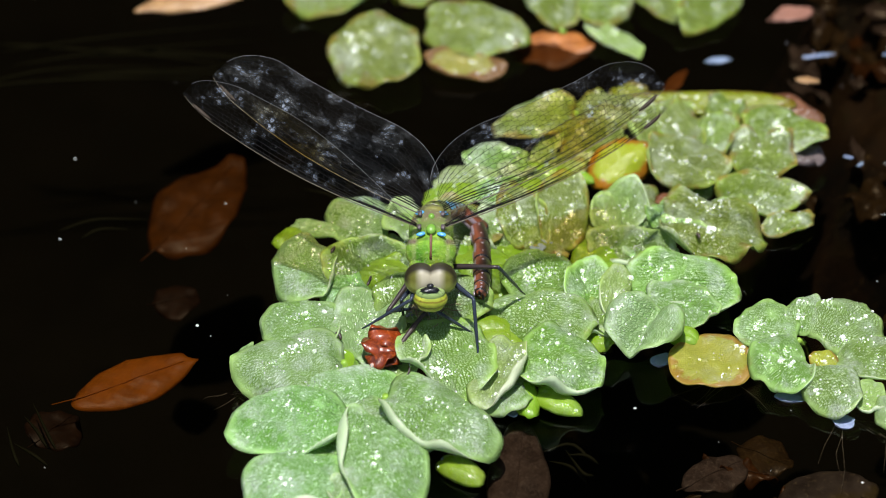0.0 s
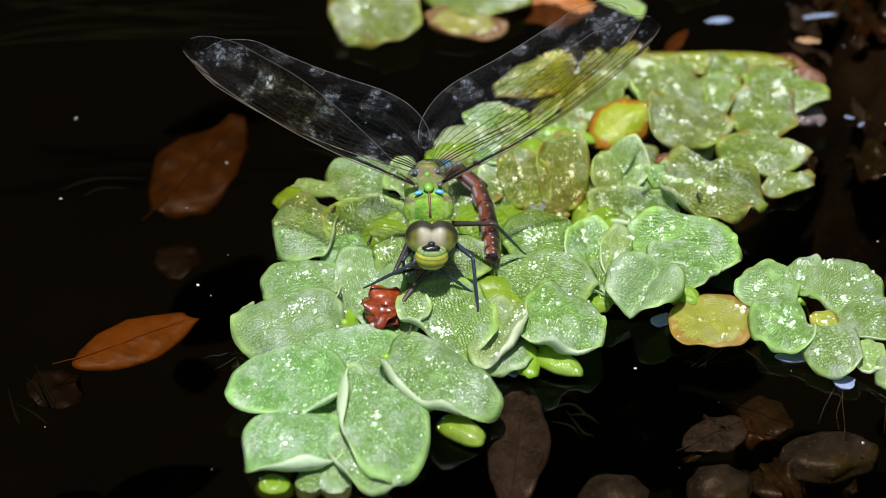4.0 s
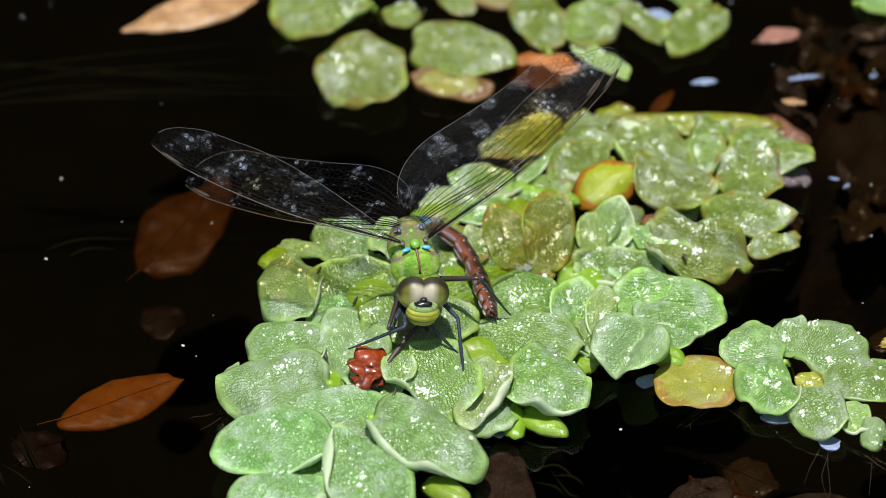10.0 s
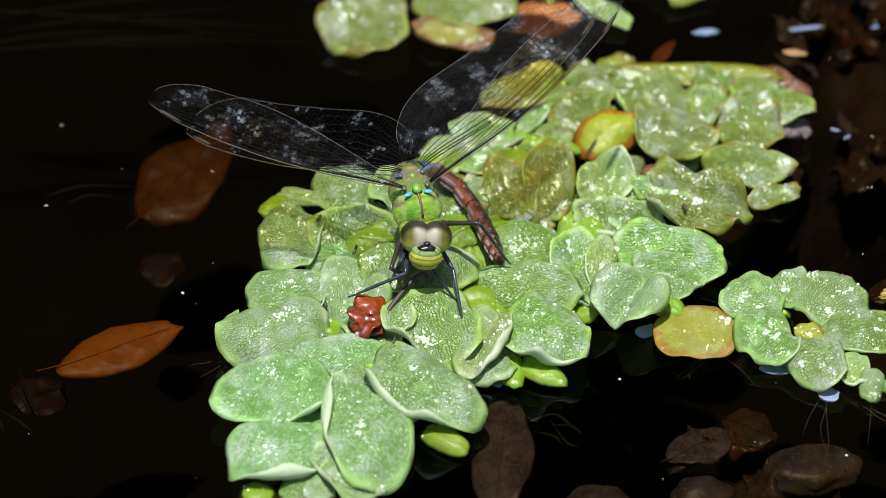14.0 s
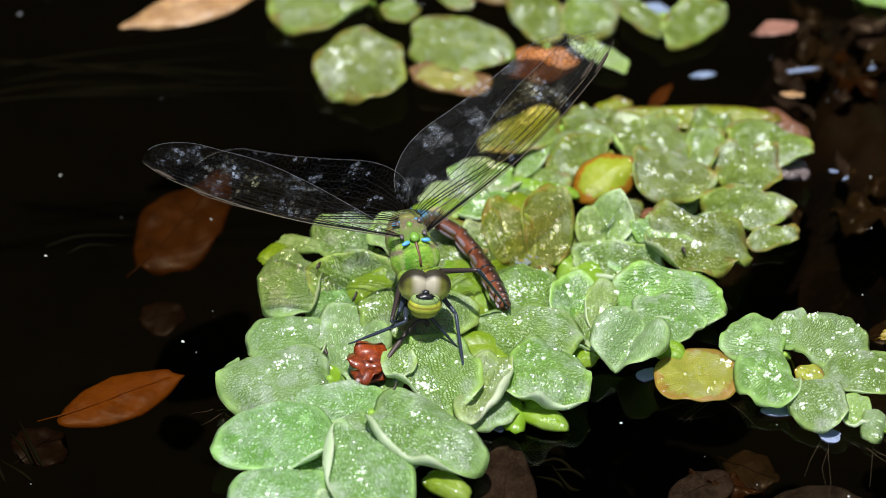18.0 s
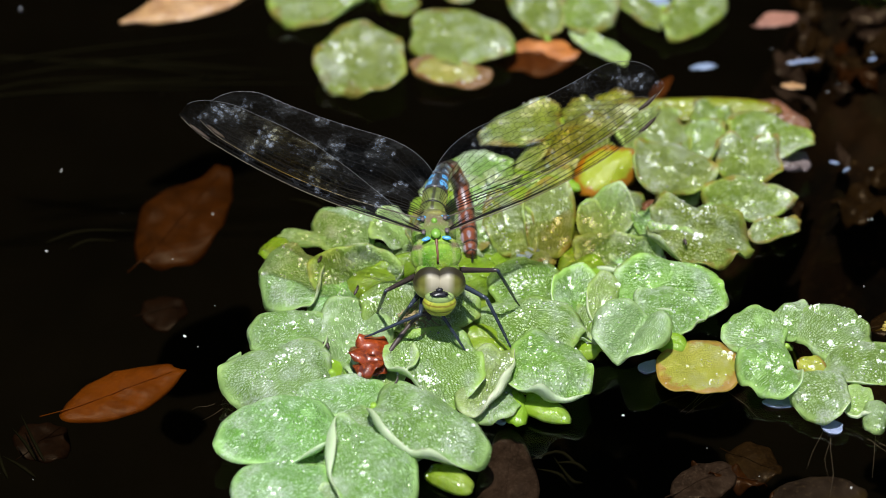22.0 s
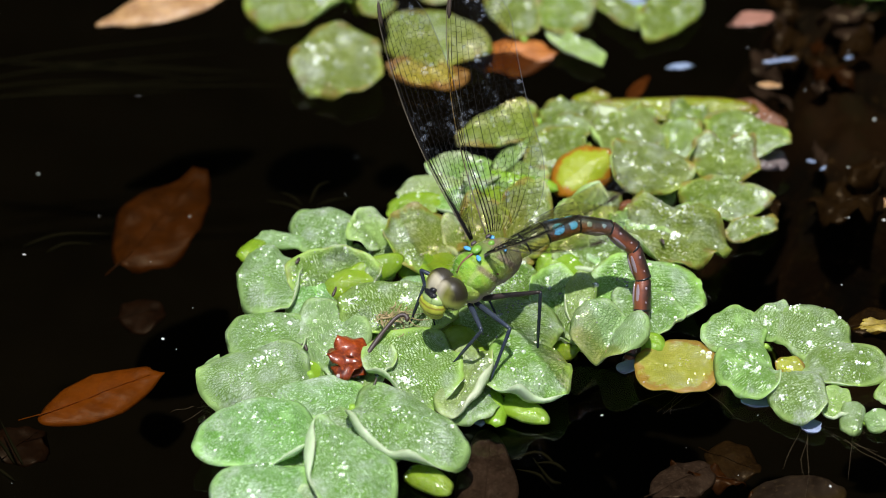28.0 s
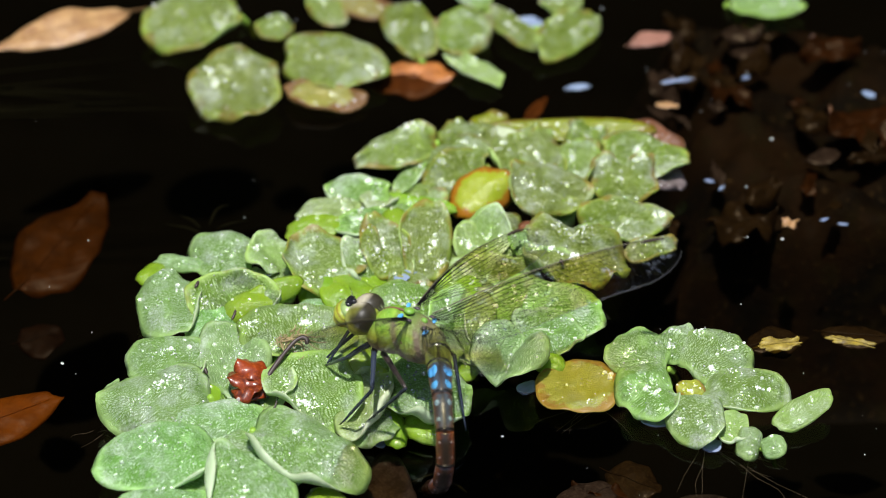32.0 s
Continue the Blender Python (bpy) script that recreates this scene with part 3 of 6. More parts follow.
def roots(fern, at, count, spread, seed):
    """Fine roots that trail in the water under a fern."""
    rnd = random.Random(seed)
    bm = bmesh.new()
    for _ in range(count):
        turn, reach = rnd.uniform(0, math.tau), rnd.uniform(0.4, 1.0) * spread
        x, y = reach * math.cos(turn), reach * math.sin(turn) * 0.8 - 0.25 * spread
        start = Vector((rnd.uniform(-2, 2), rnd.uniform(-2, 2), -0.3))
        pts = [start, start + Vector((x * 0.35, y * 0.35, -1.2)), start + Vector((x * 0.7 + rnd.uniform(-1, 1), y * 0.7, -1.8)), start + Vector((x, y, -3))]
        tube(bm, [p + Vector(at) for p in curve(pts, 7)], [0.055, 0.055, 0.05, 0.045, 0.04, 0.03, 0.02], 4)
    return tagged(part("root_tuft", bm, root_brown, fern, "fine pale trailing roots"), kind="stuff")


# ---- the pond ----
def sheet(name, label, category, material, z, reach, n=24):
    """A ground sheet out to the horizon, finer in the middle."""
    bm = bmesh.new()
    steps = [reach * math.copysign(abs(k / n) ** 4, k) for k in range(-n, n + 1)]
    grid = [[bm.verts.new((x, y, z)) for x in steps] for y in steps]
    for r, s in zip(grid, grid[1:]):
        for k in range(len(r) - 1):
            bm.faces.new((r[k], r[k + 1], s[k + 1], s[k]))
    return tagged(new(name, mesh_of(name, bm, material)), label, category, kind="structure")


sheet("water", "still dark brown pond water in sunlight", "water", water_clear, 0.0, 60.0)
sheet("ground", "black muddy bottom of the pond", "ground", mud, -0.05, 60.0)


def dark_surround(reach, height):
    """An unseen dark ring added round the pond, so that the water mirrors it and not bright sky."""
    bm = bmesh.new()
    n = 96
    rows = []
    for k in range(n):
        t = math.tau * k / n
        far = t < math.pi
        top = height * (1.0 if far else 0.35) * (0.9 + 0.25 * noise.noise(Vector((math.cos(t) * 4, math.sin(t) * 4, 0))))
        row = []
        for i in range(9):
            f = i / 8
            r = reach * (1 + 0.12 * noise.noise(Vector((math.cos(t) * 5, math.sin(t) * 5, f * 4))) - 0.25 * math.sin(f * 2.2))
            row.append(bm.verts.new((r * math.cos(t), r * math.sin(t), -0.05 + top * f)))
        rows.append(row)
    for k in range(n):
        a, b = rows[k], rows[(k + 1) % n]
        for i in range(8):
            bm.faces.new((a[i], b[i], b[i + 1], a[i + 1]))
    return tagged(new("backdrop", mesh_of("backdrop", bm, surround_dark)), "unseen dark ring that keeps the water's reflections dark", "trees", kind="structure")


# Out of view; added to block the low sky from the water's reflection.
dark_surround(9.0, 11.0)

# ---- the floating ferns ----
drifting = []
DRIFT_ROUND = Vector((69.0, -26.0, 0)) * MM
fern = fern_at(-18.5, -52.5, 4.0, "bright green floating fern with broad rounded hairy leaves")
leaf(fern, (-18.4, -53.3, 4.0), (-41.1, -53.3, 4.0), 15.7, 14, 0.03, -0.40, 0.07, fresh, 14, 906, lip=0.6, lip_at=115, uneven=0.7)
leaf(fern, (-19.8, -65.5, 2.0), (-38.3, -69.0, 2.0), 16.0, 10, 0.03, -0.34, 0.09, fresh, 8, 446, lip=0.9, lip_at=100, uneven=0.7)
leaf(fern, (-16.6, -50.9, 4.0), (-10.2, -75.8, 1.5), 16.6, 0, 0.14, -0.42, 0.09, fresh, 16, 349, lip=1.0, lip_at=-115, uneven=0.5)
leaf(fern, (-20.7, -64.9, 2.0), (-10.8, -77.0, 1.0), 11.6, 6, 0.1, -0.35, 0.08, fresh, 6, 627, lip=0.6, lip_at=-120, uneven=0.6)
leaf(fern, (-23.8, -68.5, 1.5), (-20.8, -78.9, -1.0), 6.3, 0, 0.1, -0.3, 0.1, mint, 3, 128, notch=0, uneven=0.8, lip=0.5, lip_at=90)
leaf(fern, (-24.2, -68.5, 1.5), (-27.0, -78.4, -1.0), 5.0, 0, 0, -0.5, 0.08, bright, 2, 129, notch=0, uneven=0.6)
leaf(fern, (-35.7, -74.9, -1.0), (-28.9, -75.8, -1.0), 5.7, 10, 0, -0.7, 0.03, smooth, 1, 130, notch=0, uneven=0.4)
fern = fern_at(-12.9, -47.1, 6.0, "bright green floating fern with a curled small leaf bud")
leaf(fern, (-13.2, -46.4, 6.0), (6.4, -60.1, 3.0), 15.0, 12, 0.04, -0.45, 0.09, fresh, 14, 641, lip=0.95, lip_at=-95, uneven=0.7)
leaf(fern, (-3.3, -59.3, 0.5), (4.8, -65.1, 1.0), 5.6, 10, 0.08, -0.725, 0.02, smooth, 2, 865)
leaf(fern, (-10.0, -42.1, 3.5), (-28.9, -43.0, 3.0), 9.1, 18, 0.05, -0.36, 0.06, fresh, 10, 827, lip=0.4, lip_at=100, uneven=0.6)
fern = fern_at(-20.7, -35.6, 4.0, "green floating fern with whitish curled rim beside a dried flower")
roots(fern, (-20.0, -6.0, 0.0), 7, 6.0, 36)
leaf(fern, (-20.2, -33.6, 4.0), (-40.0, -40.3, 3.0), 15.1, 14, 0.05, -0.34, 0.12, fresh, 20, 347, uneven=0.9)
leaf(fern, (-37.3, -29.4, 2.0), (-40.7, -36.7, 4.0), 2.8, 10, 0.3, 0.0, 0.15, mint, 0, 852, lip=0.9, lip_at=120)
leaf(fern, (-20.9, -26.3, 4.0), (-36.1, -26.6, 4.0), 12.0, 16, 0.05, -0.40, 0.07, fresh, 10, 758, lip=0.5, lip_at=165, uneven=0.7)
leaf(fern, (-18.7, -32.7, 2.0), (-15.1, -19.6, 7.0), 14.4, 0, 0.19, -0.174, 0.08, mint, 26, 435)
fern = fern_at(-23.0, -11.7, 3.0, "bright green floating fern at the edge of the mat")
leaf(fern, (-22.4, -9.9, 3.0), (-34.9, -9.7, 4.0), 15.6, 12, 0.05, -0.40, 0.08, fresh, 8, 376, lip=0.6, lip_at=150, uneven=0.6)
leaf(fern, (-28.3, 2.3, 2.0), (-33.9, -2.7, 3.0), 6.6, 10, 0.18, -0.435, 0.05, smooth, 1, 50)
leaf(fern, (-21.7, 0.4, 4.0), (-31.4, 4.5, 3.0), 3.9, 14, 0.19, -0.435, 0.05, mint, 1, 431)
leaf(fern, (-12.1, 3.6, 3.0), (-24.9, 4.8, 4.0), 11.4, 18, 0.19, -0.435, 0.08, fresh, 6, 905, lip=0.3, lip_at=100)
fern = fern_at(-16.9, -15.4, 2.0, "lime green floating fern with a cupped leaf full of drops")
leaf(fern, (-16.9, -15.4, 2.0), (-15.3, -6.1, 9.0), 17.1, -4, 0.3, 0.3, 0.08, lime, 30, 168, lip=0.9, lip_at=-130)
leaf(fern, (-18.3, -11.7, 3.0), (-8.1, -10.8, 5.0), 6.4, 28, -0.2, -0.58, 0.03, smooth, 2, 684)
leaf(fern, (-6.6, 0.3, 3.0), (-12.4, 6.2, 7.0), 10.8, -12, 0.35, 0.05, 0.1, pale, 8, 802)
leaf(fern, (-14.9, -11.3, 4.0), (-3.3, -6.4, 6.0), 5.0, 52, 0, -0.4, 0.04, smooth, 1, 111, notch=0, uneven=0.4)
fern = fern_at(5.4, -4.3, 3.0, "lime green floating fern with a browned leaf under the dragonfly")
leaf(fern, (5.4, -4.3, 3.0), (-5.1, 4.7, 7.0), 15.3, 0, 0.25, 0.05, 0.08, browned, 24, 921, lip=0.5, lip_at=40)
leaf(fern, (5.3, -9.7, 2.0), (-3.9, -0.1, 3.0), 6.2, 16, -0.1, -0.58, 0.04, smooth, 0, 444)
leaf(fern, (-4.7, -25.9, 3.0), (-5.0, -15.3, 8.0), 21.9, 0, 0.3, -0.217, 0.07, lime, 44, 31, lip=0.3, lip_at=-180)
fern = fern_at(-4.1, -28.0, 7.0, "lime green floating fern leaf strewn with large drops")
leaf(fern, (-4.1, -28.0, 7.0), (1.1, -44.9, 4.0), 17.3, 0, 0.31, 0.05, 0.12, lime, 34, 557, lip=0.5, lip_at=-70)
leaf(fern, (-9.7, -41.2, 4.0), (-6.4, -32.8, 6.0), 7.2, -30, 0.4, 0.1, 0.1, pale, 4, 553)
fern = fern_at(5.5, -22.9, 4.0, "bright green floating fern with frilled leaf rims over dark water")
roots(fern, (8.0, -15.0, 0.0), 8, 9.0, 35)
leaf(fern, (5.5, -22.9, 4.0), (25.5, -26.8, 4.0), 13.3, 24, -0.1, -0.4, 0.1, lime, 16, 67, lip=0.2, lip_at=-80)
leaf(fern, (2.9, -27.8, 3.0), (12.2, -27.0, 2.0), 8.5, 14, 0.2, -0.507, 0.05, smooth, 0, 393)
leaf(fern, (11.3, -36.5, 6.0), (26.8, -39.8, 4.0), 15.6, 14, 0.04, -0.30, 0.16, lime, 18, 12, lip=0.8, lip_at=-75, uneven=0.7)
leaf(fern, (10.5, -32.5, 6.0), (5.3, -47.3, 2.0), 9.5, -6, 0.7, -0.1, 0.1, pale, 12, 11, lip=1, lip_at=70)
leaf(fern, (11.5, -38.5, 2.0), (13.2, -48.2, 1.0), 5.6, 0, 0.2, -0.507, 0.08, smooth, 3, 952)
leaf(fern, (14.2, -42.4, 2.0), (22.4, -47.0, 1.0), 5.4, 12, 0.22, -0.58, 0.05, smooth, 2, 469)
leaf(fern, (10.5, -38.2, 4.0), (16.0, -41.2, 3.0), 2.9, 50, 0, -0.35, 0.06, smooth, 0, 928, notch=0, uneven=0.5)
fern = fern_at(22.0, -16.6, 3.0, "green floating fern with a bowl-shaped folded leaf")
leaf(fern, (22.0, -16.6, 3.0), (8.9, -11.6, 6.0), 12.6, 18, 0.1, -0.406, 0.08, lime, 24, 743, lip=0.5, lip_at=120)
leaf(fern, (26.3, -26.8, 1.0), (23.8, -10.7, 7.0), 9.7, -8, 0.55, 0.15, 0.06, lime, 14, 64, lip=0.8, lip_at=130)
leaf(fern, (28.9, -22.2, 2.0), (30.5, -12.5, 7.0), 6.2, -14, 0.3, -0.29, 0.08, pale, 10, 754, lip=0.6, lip_at=140)
fern = fern_at(31.6, -13.2, 4.0, "green floating fern with a wavy leaf and a pale heart-shaped one")
leaf(fern, (31.6, -13.2, 4.0), (52.7, -14.8, 4.0), 13.4, 26, 0.0, -0.15, 0.16, lime, 34, 12, lip=0.8, lip_at=-90)
leaf(fern, (34.6, -17.7, 4.0), (48.7, -22.4, 3.0), 9.6, 20, 0.27, -0.29, 0.12, fresh, 8, 586, lip=0.5, lip_at=-20)
leaf(fern, (38.4, -22.5, 5.0), (32.1, -32.5, 1.0), 14.6, 0, 1.5, -0.1, 0.05, mint, 10, 141, uneven=0.5)
leaf(fern, (40.0, -25.5, 1.0), (44.8, -28.3, 2.0), 4.9, 10, 0.24, -0.58, 0.03, smooth, 0, 870)
fern = fern_at(54.6, -32.6, 2.5, "single yellowed round floating fern leaf with brown rim")
roots(fern, (-4.0, -2.0, 0.0), 5, 11.0, 33)
drifting.append(fern)
leaf(fern, (54.6, -32.6, 2.5), (39.4, -35.2, 2.5), 14.4, 2, 0, 0.05, 0.03, yellow, 12, 319, notch=0.02, uneven=0.4)
fern = fern_at(63.3, -27.6, 2.0, "pale green floating fern apart from the mat on dark water")
roots(fern, (-2.0, -4.0, 0.0), 4, 11.0, 34)
drifting.append(fern)
leaf(fern, (63.3, -27.6, 2.0), (52.6, -23.0, 3.0), 11.2, 12, 0.23, -0.145, 0.08, bright, 20, 515, uneven=0.6, lip=0.3, lip_at=110)
leaf(fern, (63.0, -27.0, 2.0), (66.3, -18.1, 4.0), 7.1, 0, 0.31, -0.217, 0.08, bright, 14, 442, uneven=0.6)
leaf(fern, (67.3, -30.2, 2.0), (77.0, -20.6, 3.0), 14.2, 6, 0.2, -0.29, 0.08, bright, 22, 6, uneven=0.6)
leaf(fern, (64.9, -34.6, 2.0), (54.1, -38.1, 3.0), 14.0, 10, 0.26, -0.362, 0.08, bright, 20, 230, lip=0.6, lip_at=130, uneven=0.6)
leaf(fern, (65.3, -35.5, 2.0), (70.2, -33.0, 2.0), 6.1, 4, 0.2, -0.29, 0.08, yellow, 6, 336, uneven=0.6)
fern = fern_at(73.9, -42.3, 3.0, "pale green floating fern with roots trailing in dark water")
roots(fern, (-4.0, -3.0, 0.0), 9, 18.0, 31)
drifting.append(fern)
leaf(fern, (73.9, -42.3, 3.0), (63.5, -43.9, 2.0), 12.3, 12, 0.18, -0.362, 0.06, bright, 14, 423, lip=0.4, lip_at=130, uneven=0.6)
leaf(fern, (72.6, -43.9, 2.0), (78.4, -44.2, 2.0), 8.1, 8, 0.3, 0, 0.06, pale, 4, 573, uneven=0.6, lip=0.6, lip_at=-90)
leaf(fern, (69.3, -33.7, 2.0), (85.7, -34.7, 2.0), 10.9, 12, 0.29, -0.29, 0.08, bright, 16, 687, lip=0.4, lip_at=-90, uneven=0.6)
leaf(fern, (83.1, -43.6, 2.0), (93.2, -36.0, 4.0), 5.9, 14, 0.3, -0.29, 0.04, pale, 4, 515, uneven=0.6)
fern = fern_at(80.5, -48.1, 1.0, "tiny young floating fern with two round leaves")
roots(fern, (-2.0, -1.5, 0.0), 6, 17.0, 32)
drifting.append(fern)
leaf(fern, (80.5, -48.1, 1.0), (76.1, -47.3, 2.0), 8.4, 6, 0.2, -0.362, 0.04, mint, 2, 808, uneven=0.6)
leaf(fern, (80.5, -48.6, 1.0), (85.0, -47.6, 2.0), 5.6, 6, 0.15, -0.362, 0.04, mint, 2, 847, uneven=0.6)
fern = fern_at(23.7, 36.4, 6.0, "ageing green floating fern with a brown-tipped leaf")
leaf(fern, (23.7, 36.4, 6.0), (7.7, 33.1, 3.0), 11.2, 18, 0.09, -0.362, 0.136, browned, 22, 634, lip=0.4, lip_at=70, point=0.65)
leaf(fern, (28.9, 35.2, 3.0), (27.4, 41.9, 6.0), 9.1, 0, 0.2, -0.29, 0.204, olive, 5, 317, lip=0.5, lip_at=-140)
leaf(fern, (34.2, 29.7, 6.0), (20.0, 33.2, 3.0), 10.2, 20, -0.1, -0.435, 0.102, olive, 10, 771, lip=0.5, lip_at=140)
leaf(fern, (20.6, 32.4, 4.0), (15.2, 22.7, 3.0), 4.0, 0, 0.3, -0.29, 0.102, lime, 2, 926, lip=0.6, lip_at=80)
leaf(fern, (38.6, 43.7, 4.0), (29.9, 42.2, 4.0), 5.6, 20, 0.1, -0.3, 0.17, mustard, 3, 170)
fern = fern_at(33.1, 29.3, 5.0, "ageing floating fern with an orange-stained folded leaf")
leaf(fern, (33.1, 29.3, 5.0), (20.8, 24.3, 3.0), 10.4, 22, 0.45, -0.15, 0.119, olive, 18, 831, lip=0.4, lip_at=70)
leaf(fern, (37.0, 25.0, 6.5), (26.4, 16.5, 3.0), 9.7, 16, -0.05, -0.42, 0.09, autumn, 2, 325, uneven=0.5, notch=0.0)
leaf(fern, (36.8, 22.9, 6.0), (52.0, 17.2, 4.0), 12.9, 16, 0.55, -0.145, 0.15, aged, 26, 450, lip=0.6, lip_at=-160, point=0.4)
leaf(fern, (36.3, 35.9, 6.0), (38.1, 26.4, 4.0), 7.3, 0, 0.2, -0.29, 0.136, olive, 8, 428, lip=0.9, lip_at=-60)
leaf(fern, (31.2, 42.1, 4.0), (35.5, 33.7, 4.0), 8.0, 10, 0.2, -0.3, 0.17, olive, 6, 842, lip=0.6, lip_at=-40)
fern = fern_at(34.7, 40.0, 5.0, "crowded ageing floating fern with stained leaves")
leaf(fern, (34.7, 40.0, 5.0), (39.1, 37.7, 5.0), 3.1, 10, 0.2, -0.29, 0.068, white, 0, 121, lip=0.5, lip_at=-70)
leaf(fern, (40.8, 37.6, 6.0), (46.4, 24.2, 3.0), 8.6, 0, 0.65, -0.145, 0.15, aged, 16, 578, lip=0.5, lip_at=30, point=0.3)
leaf(fern, (38.9, 28.7, 6.0), (48.2, 21.3, 3.0), 2.9, 30, -0.2, -0.435, 0.051, smooth, 0, 140, lip=0.6, lip_at=-10)
leaf(fern, (52.0, 35.4, 6.0), (49.0, 21.0, 3.0), 8.6, 0, 0.5, -0.2, 0.136, browned, 14, 425, lip=0.6, lip_at=60)
leaf(fern, (44.8, 40.7, 5.0), (40.8, 32.4, 4.0), 7.6, 10, 0.2, -0.3, 0.17, browned, 8, 673, lip=0.6, lip_at=-30)
leaf(fern, (55.9, 40.0, 5.0), (49.8, 34.9, 4.0), 8.5, 10, 0.2, -0.3, 0.17, olive, 8, 402, lip=0.6, lip_at=100)
fern = fern_at(54.6, 31.2, 6.0, "ageing floating fern with a long yellowed leaf and dry tip")
leaf(fern, (54.6, 31.2, 6.0), (72.5, 29.1, 4.0), 11.5, 22, 0.35, -0.2, 0.17, aged, 24, 899, lip=0.5, lip_at=-80, point=0.55)
leaf(fern, (59.2, 28.8, 6.0), (59.3, 18.7, 2.0), 12.8, 0, 0.6, -0.145, 0.136, browned, 20, 359, lip=0.6, lip_at=90, point=-0.3)
leaf(fern, (34.1, 40.6, 4.0), (65.9, 38.9, 5.0), 5.9, 30, 0.22, -0.29, 0.102, mustard, 8, 131, lip=0.8, lip_at=-90)
leaf(fern, (63.5, 42.6, 5.0), (72.1, 31.8, 4.0), 4.3, 20, 0.11, -0.29, 0.17, brown, 6, 656, lip=0.7, lip_at=0)
# Low leaf in a dark colour, standing for the shadow under the mat's edge.
leaf(fern, (65.1, 29.2, 1.0), (69.7, 23.2, 1.0), 9.4, -10, 0.33, -0.29, 0.102, dark_leaf, 2, 142, lip=0.6, lip_at=-30)
fern = fern_at(50.0, 11.5, 3.0, "ageing floating fern with browned wet leaves")
leaf(fern, (50.0, 11.5, 3.0), (67.3, 13.3, 3.0), 11.1, 20, 0.5, -0.2, 0.12, aged, 22, 430, lip=0.4, lip_at=-100, point=0.45)
leaf(fern, (58.0, 3.9, 2.0), (68.5, 7.6, 2.0), 5.0, 20, 0.19, -0.145, 0.17, browned, 10, 629, lip=0.7, lip_at=-110)
leaf(fern, (38.1, 5.1, 5.0), (58.2, -2.0, 3.0), 14.3, 16, 0.4, -0.174, 0.238, olive, 34, 26, lip=0.7, lip_at=-120)
leaf(fern, (37.6, 8.3, 6.0), (48.4, 7.4, 5.0), 3.2, 20, 0.16, -0.29, 0.102, brown, 0, 643, lip=0.5, lip_at=-40)
leaf(fern, (37.0, 6.6, 6.0), (42.6, 0.7, 4.0), 6.2, 6, 0.3, 0, 0.17, lime, 8, 745, lip=0.4, lip_at=-40)
leaf(fern, (38.8, 4.2, 4.0), (47.6, -1.2, 4.0), 5.7, 20, 0.2, -0.2, 0.204, pale, 14, 231, lip=0.6, lip_at=-70)
fern = fern_at(30.7, 3.6, 2.0, "pale folded floating fern leaves wet with drops")
leaf(fern, (30.7, 3.6, 2.0), (34.6, 11.3, 9.0), 9.5, 0, 0.55, 0.05, 0.08, pale, 14, 963, lip=0.35, lip_at=-70, point=0.6)
leaf(fern, (29.3, 2.1, 3.0), (27.4, 9.2, 7.0), 6.1, -10, 0.35, 0, 0.1, pale, 14, 905, point=0.4)
leaf(fern, (19.4, -2.8, 2.0), (21.5, 13.1, 9.0), 10.0, 0, 0.4, -0.1, 0.12, aged, 34, 769, lip=0.6, lip_at=90, point=0.25)
leaf(fern, (24.8, -2.3, 4.0), (41.2, -4.6, 4.0), 8.8, 26, 0.25, 0.1, 0.136, bright, 24, 885, lip=0.9, lip_at=-90)
leaf(fern, (36.4, 0.5, 3.0), (40.3, 5.5, 4.0), 6.7, 0, 0.3, -0.2, 0.12, lime, 8, 481)
fern = fern_at(14.8, -2.6, 2.0, "lime floating fern with brown-stained upright leaves")
leaf(fern, (14.8, -2.6, 2.0), (10.1, 10.3, 8.0), 9.2, 0, 0.4, -0.05, 0.13, aged, 26, 468, lip=0.6, lip_at=-110, point=0.3)
leaf(fern, (13.6, 5.5, 4.0), (15.0, 13.8, 7.0), 6.5, 0, -0.1, -0.507, 0.068, smooth, 2, 568, lip=0.6, lip_at=-120)
leaf(fern, (8.4, -3.2, 2.0), (6.8, 6.4, 6.0), 7.0, 0, 0.2, -0.29, 0.119, lime, 12, 113, lip=0.9, lip_at=120)
leaf(fern, (8.8, 0.3, 4.0), (10.3, 7.5, 8.0), 4.0, 0, 0.3, -0.2, 0.1, browned, 6, 676, point=0.5)
fern = fern_at(14.1, 20.8, 5.0, "lime floating fern with small overlapping leaves")
leaf(fern, (14.1, 20.8, 5.0), (1.6, 23.2, 3.0), 8.6, 20, 0.25, -0.29, 0.06, lime, 14, 317, lip=0.8, lip_at=40)
leaf(fern, (8.5, 17.0, 4.0), (-3.9, 18.0, 3.0), 6.2, 18, 0.23, -0.29, 0.08, pale, 8, 357, lip=0.6, lip_at=140)
leaf(fern, (4.5, 14.2, 3.0), (-6.5, 13.1, 2.0), 6.5, 16, 0.1, -0.29, 0.06, smooth, 3, 417, lip=0.6, lip_at=80)
leaf(fern, (14.1, 14.0, 4.0), (3.6, 13.2, 3.0), 6.5, 20, 0.28, -0.145, 0.08, lime, 14, 929, lip=0.8, lip_at=80)
leaf(fern, (12.8, 20.7, 4.0), (26.3, 16.4, 4.0), 4.1, 20, -0.1, -0.435, 0.05, smooth, 4, 337, lip=0.4, lip_at=-130)
leaf(fern, (13.9, 24.1, 4.0), (9.4, 16.4, 5.0), 6.5, 10, 0.2, -0.145, 0.08, pale, 12, 147, lip=0.5, lip_at=90)
fern = fern_at(-15.1, 83.1, 3.0, "olive floating fern with a rotting rusty leaf, far across the water")
